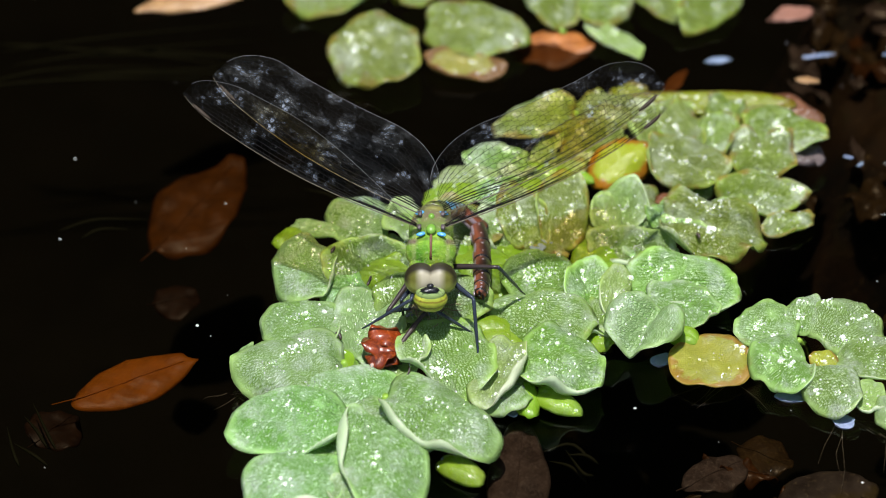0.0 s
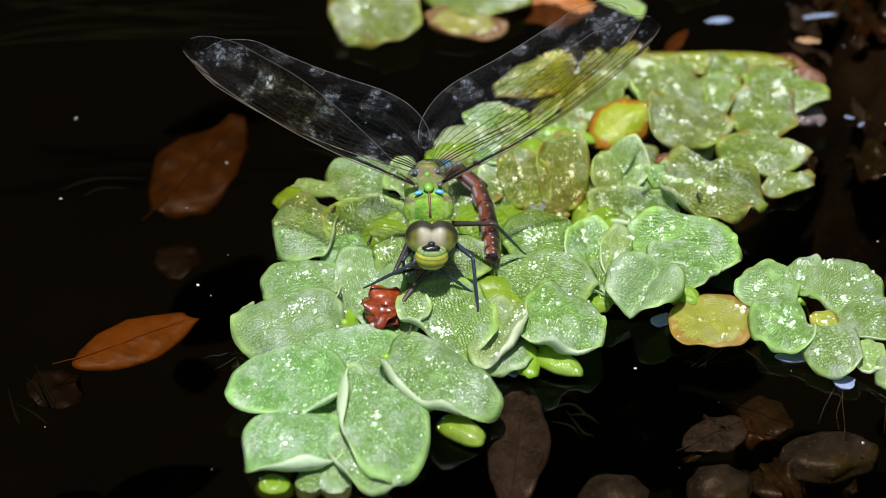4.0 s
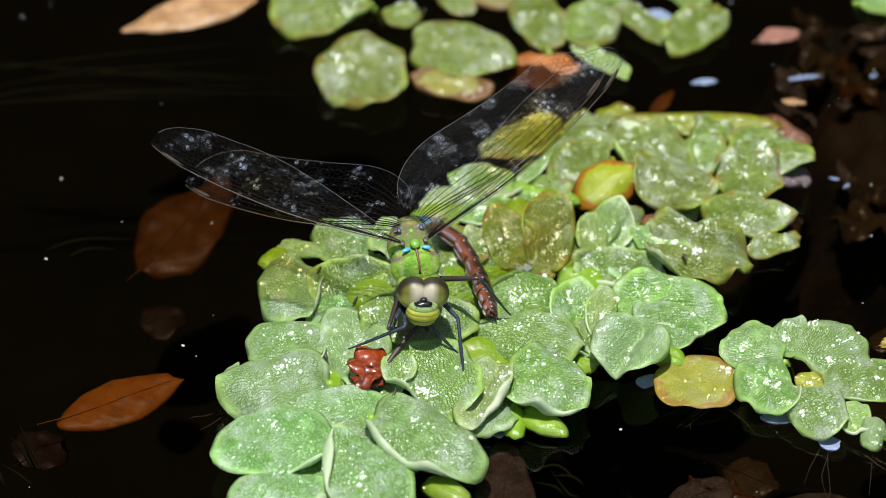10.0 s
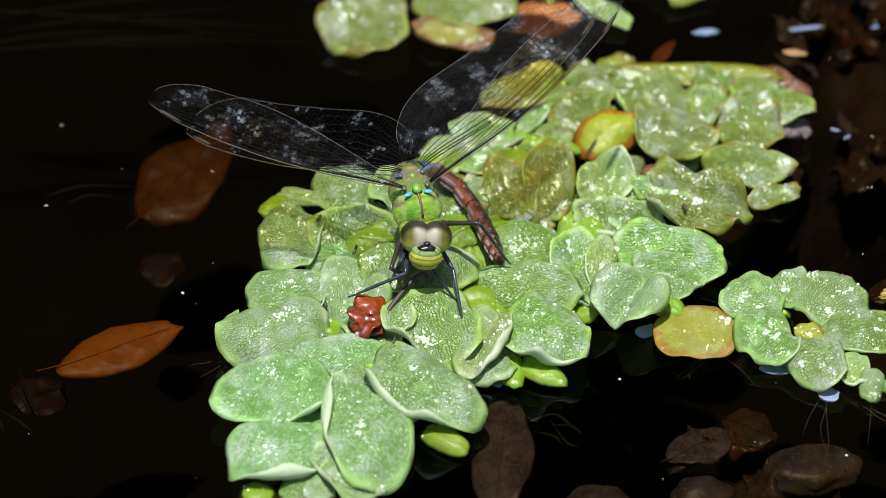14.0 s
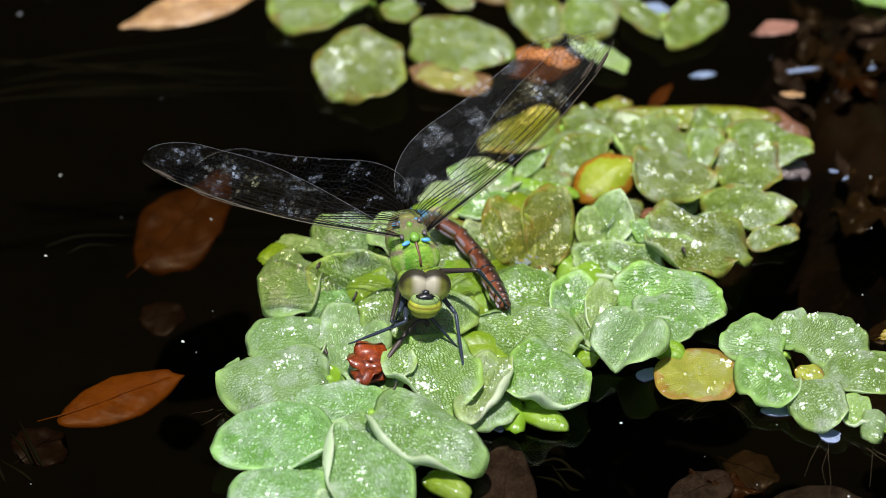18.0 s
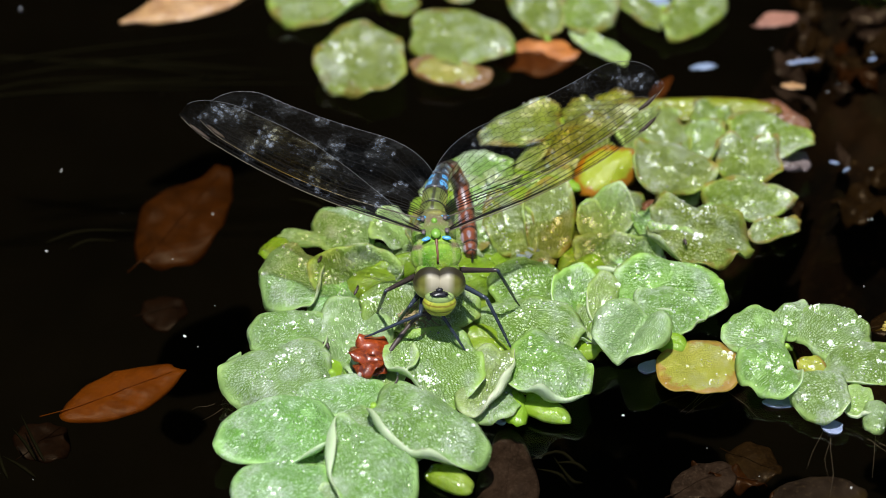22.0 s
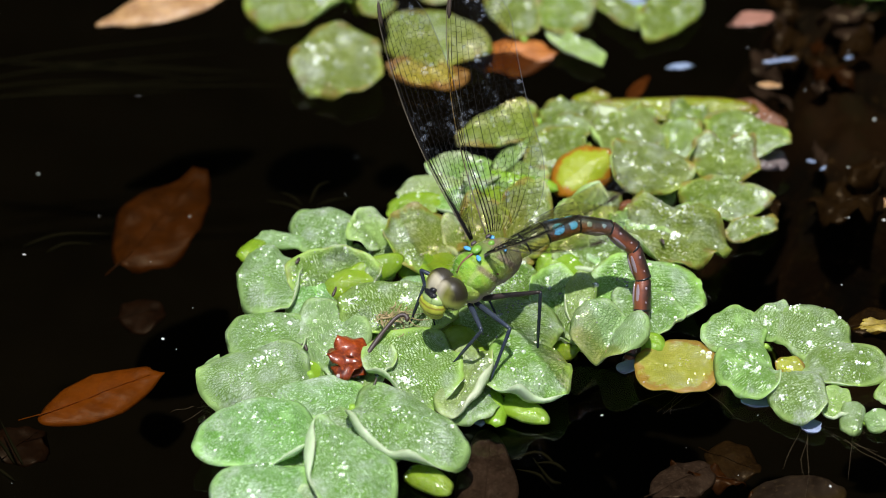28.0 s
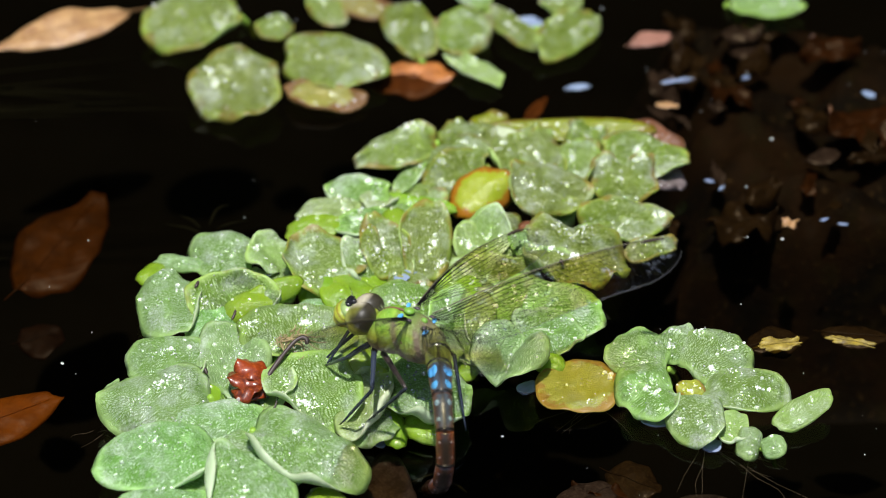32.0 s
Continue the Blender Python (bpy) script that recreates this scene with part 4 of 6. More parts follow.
leaf(fern, (-15.1, 83.1, 3.0), (-35.1, 77.9, 3.0), 15.5, 16, 0.1, -0.29, 0.0537, olive, 26, 316, lip=0.6, lip_at=130, uneven=0.5)
leaf(fern, (-7.1, 59.2, 3.0), (-25.0, 56.7, 3.0), 18.9, 14, 0.23, -0.217, 0.0716, olive, 40, 411, lip=0.4, lip_at=130, uneven=0.5)
leaf(fern, (-6.8, 66.0, 4.0), (15.0, 63.3, 3.0), 13.9, 22, 0.23, -0.319, 0.0447, olive, 22, 863, lip=0.4, lip_at=-80, point=0.5, uneven=0.5)
leaf(fern, (-6.5, 57.3, 2.0), (9.7, 54.3, 2.0), 8.0, 14, 0.21, -0.145, 0.0716, rusty, 10, 674, lip=0.8, lip_at=-130, uneven=0.5)
leaf(fern, (-4.8, 80.7, 3.0), (-11.6, 75.0, 3.0), 7.0, 10, 0.18, -0.29, 0.0537, browned, 6, 72, lip=0.7, lip_at=0, uneven=0.5)
fern = fern_at(21.4, 67.8, 2.0, "olive floating fern with a curled ring-like leaf")
leaf(fern, (21.4, 67.8, 2.0), (17.3, 84.4, 4.0), 10.1, 0, 0.2, -0.29, 0.06, olive, 16, 585, lip=0.5, lip_at=-110)
leaf(fern, (26.1, 68.4, 2.0), (35.0, 80.5, 4.0), 10.3, 0, 0.25, -0.217, 0.08, olive, 14, 813, lip=0.6, lip_at=120)
leaf(fern, (19.3, 73.8, 1.0), (28.2, 80.3, 1.0), 10.8, 0, 0.19, -0.145, 0.06, rusty, 4, 133, lip=0.7, lip_at=-70)
leaf(fern, (5.2, 77.1, 3.0), (0.1, 88.0, 4.0), 6.5, 0, 0.2, -0.145, 0.06, browned, 8, 902, lip=0.7, lip_at=-150)
leaf(fern, (27.2, 68.8, 2.0), (37.4, 58.9, 2.0), 5.1, 10, 0.27, -0.29, 0.1, pale, 10, 857, lip=0.5, lip_at=-110)
leaf(fern, (16.7, 82.9, 3.0), (0.5, 87.4, 3.0), 8.0, 14, 0.18, -0.145, 0.08, rusty, 6, 175, lip=0.7, lip_at=100)
fern = fern_at(35.6, 83.2, 3.0, "olive floating fern with narrow leaves")
leaf(fern, (35.6, 83.2, 3.0), (45.7, 70.0, 2.0), 5.7, 10, 0.2, -0.145, 0.08, olive, 10, 247, lip=0.8, lip_at=10)
leaf(fern, (44.9, 67.4, 2.0), (58.0, 80.4, 3.0), 9.0, 8, 0.2, -0.217, 0.06, olive, 14, 0, lip=0.6, lip_at=130)
leaf(fern, (55.3, 83.1, 3.0), (46.5, 85.7, 3.0), 6.8, 10, 0.19, -0.217, 0.06, olive, 6, 401, lip=0.7, lip_at=100)
leaf(fern, (36.6, 85.1, 3.0), (29.7, 88.3, 3.0), 6.7, 10, 0.26, -0.217, 0.06, lime, 6, 173, lip=0.7, lip_at=60)
fern = fern_at(85.1, 84.7, 2.0, "small lime floating fern on open dark water")
leaf(fern, (85.1, 84.7, 2.0), (100.9, 82.8, 2.0), 7.4, 12, 0.29, -0.29, 0.06, lime, 8, 94)
leaf(fern, (87.3, 90.6, 2.0), (98.9, 89.2, 2.0), 6.8, 12, 0.2, -0.29, 0.06, lime, 4, 799)
fern = fern_at(-9.5, 3.7, 1.0, "small green floating fern crowded under other leaves")
leaf(fern, (-9.5, 3.7, 1.0), (-8.5, -7.5, 2.5), 10.9, 8, 0.1, -0.2, 0.12, lime, 6, 258)
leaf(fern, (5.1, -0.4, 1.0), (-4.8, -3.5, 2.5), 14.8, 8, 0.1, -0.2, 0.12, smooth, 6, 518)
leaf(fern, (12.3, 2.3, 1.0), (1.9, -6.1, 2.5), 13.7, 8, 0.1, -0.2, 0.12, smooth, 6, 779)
fern = fern_at(-10.9, -17.3, 1.0, "small green floating fern crowded under other leaves")
leaf(fern, (-10.9, -17.3, 1.0), (-8.9, -29.0, 2.5), 10.7, 8, 0.1, -0.2, 0.12, lime, 6, 807)
leaf(fern, (-15.0, -38.8, 1.0), (-12.9, -29.8, 2.5), 11.4, 8, 0.1, -0.2, 0.12, lime, 6, 274)
leaf(fern, (7.6, -36.0, 1.0), (10.2, -48.2, 2.5), 10.6, 8, 0.1, -0.2, 0.12, fresh, 6, 569)
fern = fern_at(1.7, -21.1, 1.0, "small green floating fern crowded under other leaves")
leaf(fern, (1.7, -21.1, 1.0), (6.0, -12.4, 2.5), 11.2, 8, 0.1, -0.2, 0.12, smooth, 6, 942)
leaf(fern, (-5.2, -8.5, 1.0), (0.1, -18.4, 2.5), 11.9, 8, 0.1, -0.2, 0.12, fresh, 6, 483)
leaf(fern, (6.6, 14.6, 1.0), (18.8, 15.5, 2.5), 15.1, 8, 0.1, -0.2, 0.12, lime, 6, 462)
fern = fern_at(13.2, 24.2, 1.0, "small green floating fern crowded under other leaves")
leaf(fern, (13.2, 24.2, 1.0), (23.2, 16.4, 2.5), 14.5, 8, 0.1, -0.2, 0.12, browned, 6, 167)
leaf(fern, (28.5, 7.2, 1.0), (20.3, -1.0, 2.5), 13.4, 8, 0.1, -0.2, 0.12, olive, 6, 448)
leaf(fern, (41.2, 1.5, 1.0), (31.1, -2.0, 2.5), 14.7, 8, 0.1, -0.2, 0.12, fresh, 6, 726)
fern = fern_at(41.8, 17.2, 1.0, "small green floating fern crowded under other leaves")
leaf(fern, (41.8, 17.2, 1.0), (47.3, 23.4, 2.5), 12.3, 8, 0.1, -0.2, 0.12, lime, 6, 527)
leaf(fern, (38.9, 8.3, 1.0), (27.6, 11.6, 2.5), 14.7, 8, 0.1, -0.2, 0.12, browned, 6, 38)
leaf(fern, (46.7, 12.4, 1.0), (49.8, 0.7, 2.5), 11.5, 8, 0.1, -0.2, 0.12, lime, 6, 223)
fern = fern_at(60.4, 23.3, 1.0, "small green floating fern crowded under other leaves")
leaf(fern, (60.4, 23.3, 1.0), (50.6, 17.3, 2.5), 14.6, 8, 0.1, -0.2, 0.12, lime, 6, 244)
leaf(fern, (41.4, 43.3, 1.0), (40.1, 29.2, 2.5), 11.5, 8, 0.1, -0.2, 0.12, olive, 6, 519)
leaf(fern, (46.1, 35.2, 1.0), (57.3, 30.1, 2.5), 15.6, 8, 0.1, -0.2, 0.12, lime, 6, 422)
fern = fern_at(-13.8, -13.3, 1.0, "small green floating fern crowded under other leaves")
leaf(fern, (-13.8, -13.3, 1.0), (-25.3, -13.7, 2.5), 14.5, 8, 0.1, -0.2, 0.12, fresh, 6, 293)
leaf(fern, (-20.0, -27.1, 1.0), (-26.6, -38.3, 2.5), 11.9, 8, 0.1, -0.2, 0.12, smooth, 6, 984)
leaf(fern, (-24.5, -46.8, 1.0), (-13.3, -52.7, 2.5), 13.2, 8, 0.1, -0.2, 0.12, fresh, 6, 299)
fern = fern_at(-19.4, -61.3, 1.0, "small green floating fern crowded under other leaves")
leaf(fern, (-19.4, -61.3, 1.0), (-26.2, -56.3, 2.5), 11.9, 8, 0.1, -0.2, 0.12, lime, 6, 879)
leaf(fern, (-1.4, -48.5, 1.0), (-11.6, -54.1, 2.5), 13.3, 8, 0.1, -0.2, 0.12, fresh, 6, 16)
leaf(fern, (33.8, -6.5, 1.0), (22.1, -4.0, 2.5), 14.4, 8, 0.1, -0.2, 0.12, smooth, 6, 888)
fern = fern_at(25.9, -25.2, 1.0, "small green floating fern crowded under other leaves")
leaf(fern, (25.9, -25.2, 1.0), (32.4, -17.9, 2.5), 11.8, 8, 0.1, -0.2, 0.12, lime, 6, 896)
leaf(fern, (41.5, -14.6, 1.0), (42.9, -5.8, 2.5), 11.1, 8, 0.1, -0.2, 0.12, smooth, 6, 56)
leaf(fern, (54.1, 39.9, 1.0), (62.8, 29.0, 2.5), 14.0, 8, 0.1, -0.2, 0.12, lime, 6, 574)
fern = fern_at(20.5, 3.5, 1.0, "small green floating fern crowded under other leaves")
leaf(fern, (20.5, 3.5, 1.0), (11.0, -0.6, 2.5), 14.7, 8, 0.1, -0.2, 0.12, browned, 6, 223)
leaf(fern, (-5.9, -24.3, 1.0), (5.0, -31.7, 2.5), 13.5, 8, 0.1, -0.2, 0.12, lime, 6, 698)
leaf(fern, (9.6, -35.8, 1.0), (8.4, -26.5, 2.5), 10.6, 8, 0.1, -0.2, 0.12, smooth, 6, 689)
fern = fern_at(26.6, 38.4, 1.0, "small green floating fern crowded under other leaves")
leaf(fern, (26.6, 38.4, 1.0), (21.4, 26.9, 2.5), 12.1, 8, 0.1, -0.2, 0.12, olive, 6, 950)
leaf(fern, (31.6, 21.2, 1.0), (33.6, 29.9, 2.5), 11.8, 8, 0.1, -0.2, 0.12, browned, 6, 567)
# Pale blue blades added in the gaps where the water mirrors the sky.
fern = fern_at(15.6, 0.7, 0.6, "pale blue patch for sky mirrored between floating ferns")
leaf(fern, (15.9, -4.7, 3.4), (14.9, 5.3, 3.4), 3.4, 0, 0, 0.1, 0.05, mirrored_sky, 0, 387, uneven=1.6)
leaf(fern, (17.6, -1.5, 3.2), (17.2, 2.7, 3.2), 1.8, 0, 0, 0.1, 0.05, mirrored_sky, 0, 467, uneven=1.6)
fern = fern_at(-2.1, -7.0, 0.6, "pale blue patch for sky mirrored between floating ferns")
leaf(fern, (-2.1, -7.0, 0.6), (-0.6, -3.7, 0.6), 5.1, 0, 0, 0.1, 0.05, mirrored_sky, 0, 886)
leaf(fern, (11.4, -46.6, 0.5), (8.1, -44.1, 0.5), 2.7, 0, 0, 0.1, 0.05, mirrored_sky, 0, 774)
fern = fern_at(39.9, -30.5, 0.5, "pale blue patch for sky mirrored between floating ferns")
leaf(fern, (39.9, -30.5, 0.5), (36.1, -32.9, 0.5), 3.0, 0, 0, 0.1, 0.05, mirrored_sky, 0, 328)
leaf(fern, (64.8, -40.4, 0.5), (58.7, -42.3, 0.5), 3.8, 0, 0, 0.1, 0.05, mirrored_sky, 0, 868)
leaf(fern, (72.5, -48.7, 0.5), (68.4, -48.4, 0.5), 3.6, 0, 0, 0.1, 0.05, mirrored_sky, 0, 136)
fern = fern_at(45.0, 78.3, 0.6, "pale blue patch for sky mirrored between floating ferns")
leaf(fern, (45.0, 78.3, 0.6), (43.5, 83.2, 0.6), 5.5, 0, 0, 0.1, 0.05, mirrored_sky, 0, 351)
fern = fern_at(0.6, -11.6, 1.5, "small green floating fern crowded under other leaves")
leaf(fern, (0.6, -11.6, 1.5), (12.4, -7.2, 2.0), 18.2, 6, 0.1, -0.2, 0.1, smooth, 4, 66)
leaf(fern, (-0.4, -6.0, 1.0), (8.2, 1.1, 2.0), 12.6, 6, 0.1, -0.2, 0.1, lime, 6, 603)
leaf(fern, (-19.2, -34.0, 1.5), (-9.8, -28.3, 2.0), 15.6, 6, 0.1, -0.2, 0.1, fresh, 6, 556)
leaf(fern, (-8.7, -42.8, 1.0), (-12.9, -37.7, 2.0), 7.4, 6, 0.1, -0.2, 0.1, smooth, 2, 42)
fern = fern_at(22.8, -20.7, 1.0, "small green floating fern crowded under other leaves")
leaf(fern, (22.8, -20.7, 1.0), (28.9, -28.7, 1.0), 9.1, 6, 0.1, -0.2, 0.1, smooth, 2, 322)
leaf(fern, (8.0, -20.7, 1.0), (4.8, -33.5, 1.0), 7.2, 6, 0.1, -0.2, 0.1, smooth, 2, 339)


# ---- fallen leaves, bud, stones ----
def fallen(name, label, a, b, width, material, seed, fold=0.05, cup=-0.1, wave=0.06, roll=0, point=0.35, stalk=True, ragged=0.06):
    """A fallen tree leaf with its midrib and stalk, in mm."""
    length = (Vector(b) - Vector(a)).length
    bm, place = blade(length, width, fold, cup, wave, seed, point=point, notch=-0.08, thick=0.25, ragged=ragged)
    ob = new(name, mesh_of(name, bm, material))
    ob.data.materials.append(material)
    ob.matrix_basis = axes(a, b, roll)
    tagged(ob, label, "leaf")
    bm = bmesh.new()
    line = [place(1 - 2 * k / 10, math.pi) if k <= 5 else place((k - 5) / 5, 0) for k in range(1, 10)]
    line = [p + Vector((0, 0, 0.12)) for p in line]
    if stalk:
        line = [line[0] + Vector((-0.25 * length, 0.04 * length, -0.3))] + line
    tube(bm, line, [0.13 - 0.009 * k for k in range(len(line))], 6)
    part("midrib", bm, material, ob)
    return ob


def pebble(at, size, turn, seed, label):
    """A smooth stone on the bottom, half axes in mm."""
    bm = bmesh.new()
    blob(bm, (0, 0, 0), size, None, 28, 18, 0.22, seed)
    ob = new("pebble", mesh_of("pebble", bm, pebble_grey))
    ob.matrix_basis = Matrix.Translation(Vector(at) * MM) @ pose(0, 0, 0, 0, 0, turn)
    return tagged(ob, label, "stone")


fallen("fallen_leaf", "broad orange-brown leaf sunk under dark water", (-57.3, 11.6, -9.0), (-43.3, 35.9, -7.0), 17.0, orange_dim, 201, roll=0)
fallen("fallen_leaf", "pointed bright orange leaf just under the water", (-70.2, -37.1, -5.0), (-48.2, -27.4, -3.0), 10.4, orange_leaf, 202, roll=8, point=0.6)
fallen("drowned_leaf", "dark grey-brown drowned leaf with a silvery sheen", (9.7, -73.0, -6.0), (12.4, -44.3, -4.0), 11.5, dark_leaf, 203, roll=0)
fallen("fallen_leaf", "tan dry leaf floating on the water", (-40.0, 87.3, 1.0), (-64.8, 75.9, 1.0), 9.6, tan_leaf, 204, roll=10, point=0.5)
fallen("fallen_leaf", "rust-brown leaf floating beside the far fern", (12.5, 63.4, -1.0), (27.9, 66.3, 0.0), 11.2, rust_leaf, 205, roll=6, point=0.3)
fallen("fallen_leaf", "small rusty leaf tip under the water", (42.0, 53.3, -3.0), (46.7, 60.6, -3.0), 3.0, rust_leaf, 206, roll=0, point=0.5)
fallen("fallen_leaf", "small pinkish dry leaf floating on the water", (65.2, 73.2, 0.5), (72.8, 76.8, 0.5), 5.3, pinkish, 207, roll=0, point=0.4)
fallen("drowned_leaf", "dark brown drowned leaf on the bottom", (42.5, -56.9, -8.0), (52.7, -50.1, -8.0), 9.7, dark_leaf, 208, roll=0)
fallen("drowned_leaf", "muddy brown drowned leaf", (52.1, -45.2, -9.0), (61.1, -51.3, -9.0), 10.0, mud_leaf, 209, roll=0)
pebble((66.7, -61.7, -6.0), (9.1, 5.9, 3.0), 7, 210, "smooth wet grey-brown pebble under the water")
pebble((46.9, -70.0, -6.0), (5.9, 5.1, 3.0), 6, 211, "smooth wet brown pebble under the water")
pebble((28.2, -71.3, -7.0), (6.3, 5.1, 3.0), 0, 212, "smooth wet brown pebble under the water")
fallen("drowned_leaf", "muddy brown drowned leaf", (53.1, -64.4, -8.0), (62.0, -68.8, -8.0), 8.6, mud_leaf, 213, roll=0)
fallen("drowned_leaf", "dark drowned leaf with yellow blotches", (80.5, -16.9, -4.0), (91.5, -14.0, -4.0), 7.8, mud_leaf, 214, roll=0, point=0.4)
fallen("drowned_leaf", "dark drowned leaf with yellow blotches", (95.5, -13.4, -4.0), (107.4, -15.4, -4.0), 6.6, mud_leaf, 215, roll=0, point=0.4)
fallen("drowned_leaf", "brown drowned leaf in shallow water", (73.2, 72.8, -4.0), (80.2, 73.5, -4.0), 9.5, mud_leaf, 216, roll=0, ragged=0.3, wave=0.3)
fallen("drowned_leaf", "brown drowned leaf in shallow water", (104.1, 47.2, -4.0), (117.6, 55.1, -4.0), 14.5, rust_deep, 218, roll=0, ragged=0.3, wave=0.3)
fallen("drowned_leaf", "brown drowned leaf in shallow water", (77.0, 21.9, -6.0), (90.5, 24.1, -6.0), 10.3, mud_leaf, 220, roll=0, ragged=0.3, wave=0.3)
fallen("drowned_leaf", "dark purple-brown drowned leaf", (86.8, 81.4, -5.0), (93.4, 77.3, -5.0), 11.0, dark_leaf, 223, roll=0)
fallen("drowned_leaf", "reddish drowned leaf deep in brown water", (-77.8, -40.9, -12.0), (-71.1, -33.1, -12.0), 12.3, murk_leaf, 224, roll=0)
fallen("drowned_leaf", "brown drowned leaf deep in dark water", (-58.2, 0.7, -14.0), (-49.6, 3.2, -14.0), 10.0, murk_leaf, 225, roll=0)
# Bluish-white flakes below stand for sky glints in ripples; tan ones are scraps.
fallen("floating_petal", "small pale flake for a sky glint on dark water", (50.4, 58.9, 0.4), (55.3, 59.8, 0.4), 2.0, mirrored_sky, 226, roll=0, point=0.2,stalk=False, ragged=0.5)
fallen("algae_patch", "yellow algae scum on a drowned leaf", (81.7, -21.5, 0.2), (90.1, -20.3, 0.2), 3.5, scum, 230, roll=0, stalk=False,point=0.2,wave=0.2, ragged=0.5)
fallen("algae_patch", "thin yellow algae scum on a drowned leaf", (95.3, -19.5, 0.2), (103.2, -21.9, 0.2), 2.3, scum, 231, roll=0, stalk=False,point=0.4,wave=0.2, ragged=0.5)
fallen("floating_petal", "pale grey strip for a sky glint on dark water", (70.3, 60.5, 0.3), (76.1, 61.5, 0.3), 1.2, mirrored_sky, 232, roll=0, stalk=False,point=0.2, ragged=0.5)
fallen("floating_petal", "small yellowish scrap floating on dark water", (68.3, 53.3, 0.3), (72.8, 52.4, 0.3), 1.9, tan_leaf, 233, roll=0, stalk=False,point=0.4, ragged=0.5)
fallen("floating_petal", "tiny white flake for a glint on dark water", (86.4, 61.1, 0.3), (87.8, 61.8, 0.3), 0.9, mirrored_sky, 234, roll=0, stalk=False, ragged=0.5)
fallen("floating_petal", "tiny white flake for a glint on dark water", (76.0, 28.5, 0.3), (77.7, 27.9, 0.3), 0.8, mirrored_sky, 235, roll=0, stalk=False, ragged=0.5)
fallen("floating_petal", "tiny white flake for a glint on dark water", (78.4, 25.4, 0.3), (79.6, 26.6, 0.3), 0.7, mirrored_sky, 236, roll=0, stalk=False, ragged=0.5)
fallen("floating_petal", "small white flake for a glint on dark water", (110.3, 55.9, 0.3), (112.3, 54.0, 0.3), 1.9, mirrored_sky, 237, roll=0, stalk=False, ragged=0.5)
fallen("floating_petal", "tiny white flake for a glint on dark water", (97.3, 15.2, 0.3), (98.9, 15.9, 0.3), 0.7, mirrored_sky, 238, roll=0, stalk=False, ragged=0.5)
fallen("floating_petal", "tiny white flake for a glint on dark water", (100.7, 14.1, 0.3), (102.4, 13.8, 0.3), 0.8, mirrored_sky, 239, roll=0, stalk=False, ragged=0.5)
fallen("floating_petal", "small fluffy tan scrap floating on dark water", (89.8, 14.1, 0.3), (92.8, 15.0, 0.3), 3.0, tan_leaf, 240, roll=0, stalk=False,wave=0.3, ragged=0.5)
fallen("drowned_leaf", "purple-grey drowned leaf with wet glints", (97.4, 36.7, -2.0), (104.0, 39.5, -2.0), 4.3, dark_leaf, 241, roll=0)


def silt_bank(x0, x1, y0, y1, top):
    """A lumpy bank of brown silt and rotten leaves that rises from the bottom of the pond, in mm."""
    bm = bmesh.new()
    n = 60
    rows = []
    for j in range(n + 1):
        row = []
        for i in range(n + 1):
            u, v = i / n, j / n
            x, y = x0 + (x1 - x0) * u, y0 + (y1 - y0) * v
            rise = min(1.0, 6 * min(u, 1 - u, v, 1 - v))
            rise = rise * rise * (3 - 2 * rise)
            z = -50 + rise * (50 + top + 7 * noise.noise(Vector((x / 16, y / 16, 3))) + 3.5 * noise.noise(Vector((x / 5, y / 7, 8))))
            row.append(bm.verts.new((x * MM, y * MM, min(z, -1.5) * MM)))
        rows.append(row)
    for a, b in zip(rows, rows[1:]):
        for i in range(n):
            bm.faces.new((a[i], a[i + 1], b[i + 1], b[i]))
    return tagged(new("silt_bank", mesh_of("silt_bank", bm, silt)), "bank of brown silt and rotten leaves under the water", "silt", kind="structure")


silt_bank(58, 190, 12, 104, -10)


def litter(x0, x1, y0, y1, count, seed, low, high):
    """Curled scraps of rotten leaves strewn over the bottom, in mm."""
    rnd = random.Random(seed)
    kinds = ((rust_deep, "rusty curled scrap of a rotten leaf under the water"), (mud_leaf, "muddy olive scrap of a rotten leaf under the water"),
             (dark_leaf, "grey wet scrap of a rotten leaf under the water"))
    for k in range(count):
        x, y, z = rnd.uniform(x0, x1), rnd.uniform(y0, y1), rnd.uniform(low, high)
        turn, long = rnd.uniform(0, math.tau), rnd.uniform(4.0, 13.0)
        tip = (x + long * math.cos(turn), y + long * math.sin(turn), z + rnd.uniform(-1.5, 1.5))
        material, label = kinds[rnd.choice((0, 0, 1, 1, 1, 2))]
        fallen("leaf_scrap", label, (x, y, z), tip, long * rnd.uniform(0.3, 0.7), material, 400 + seed + k, fold=0.3, cup=-0.4, wave=0.35, roll=rnd.uniform(-25, 35), point=rnd.uniform(0.1, 0.7), stalk=False, ragged=0.16)


litter(66, 128, 14, 84, 30, 1, -6, -2.5)
litter(44, 74, -74, -54, 5, 50, -10, -7)


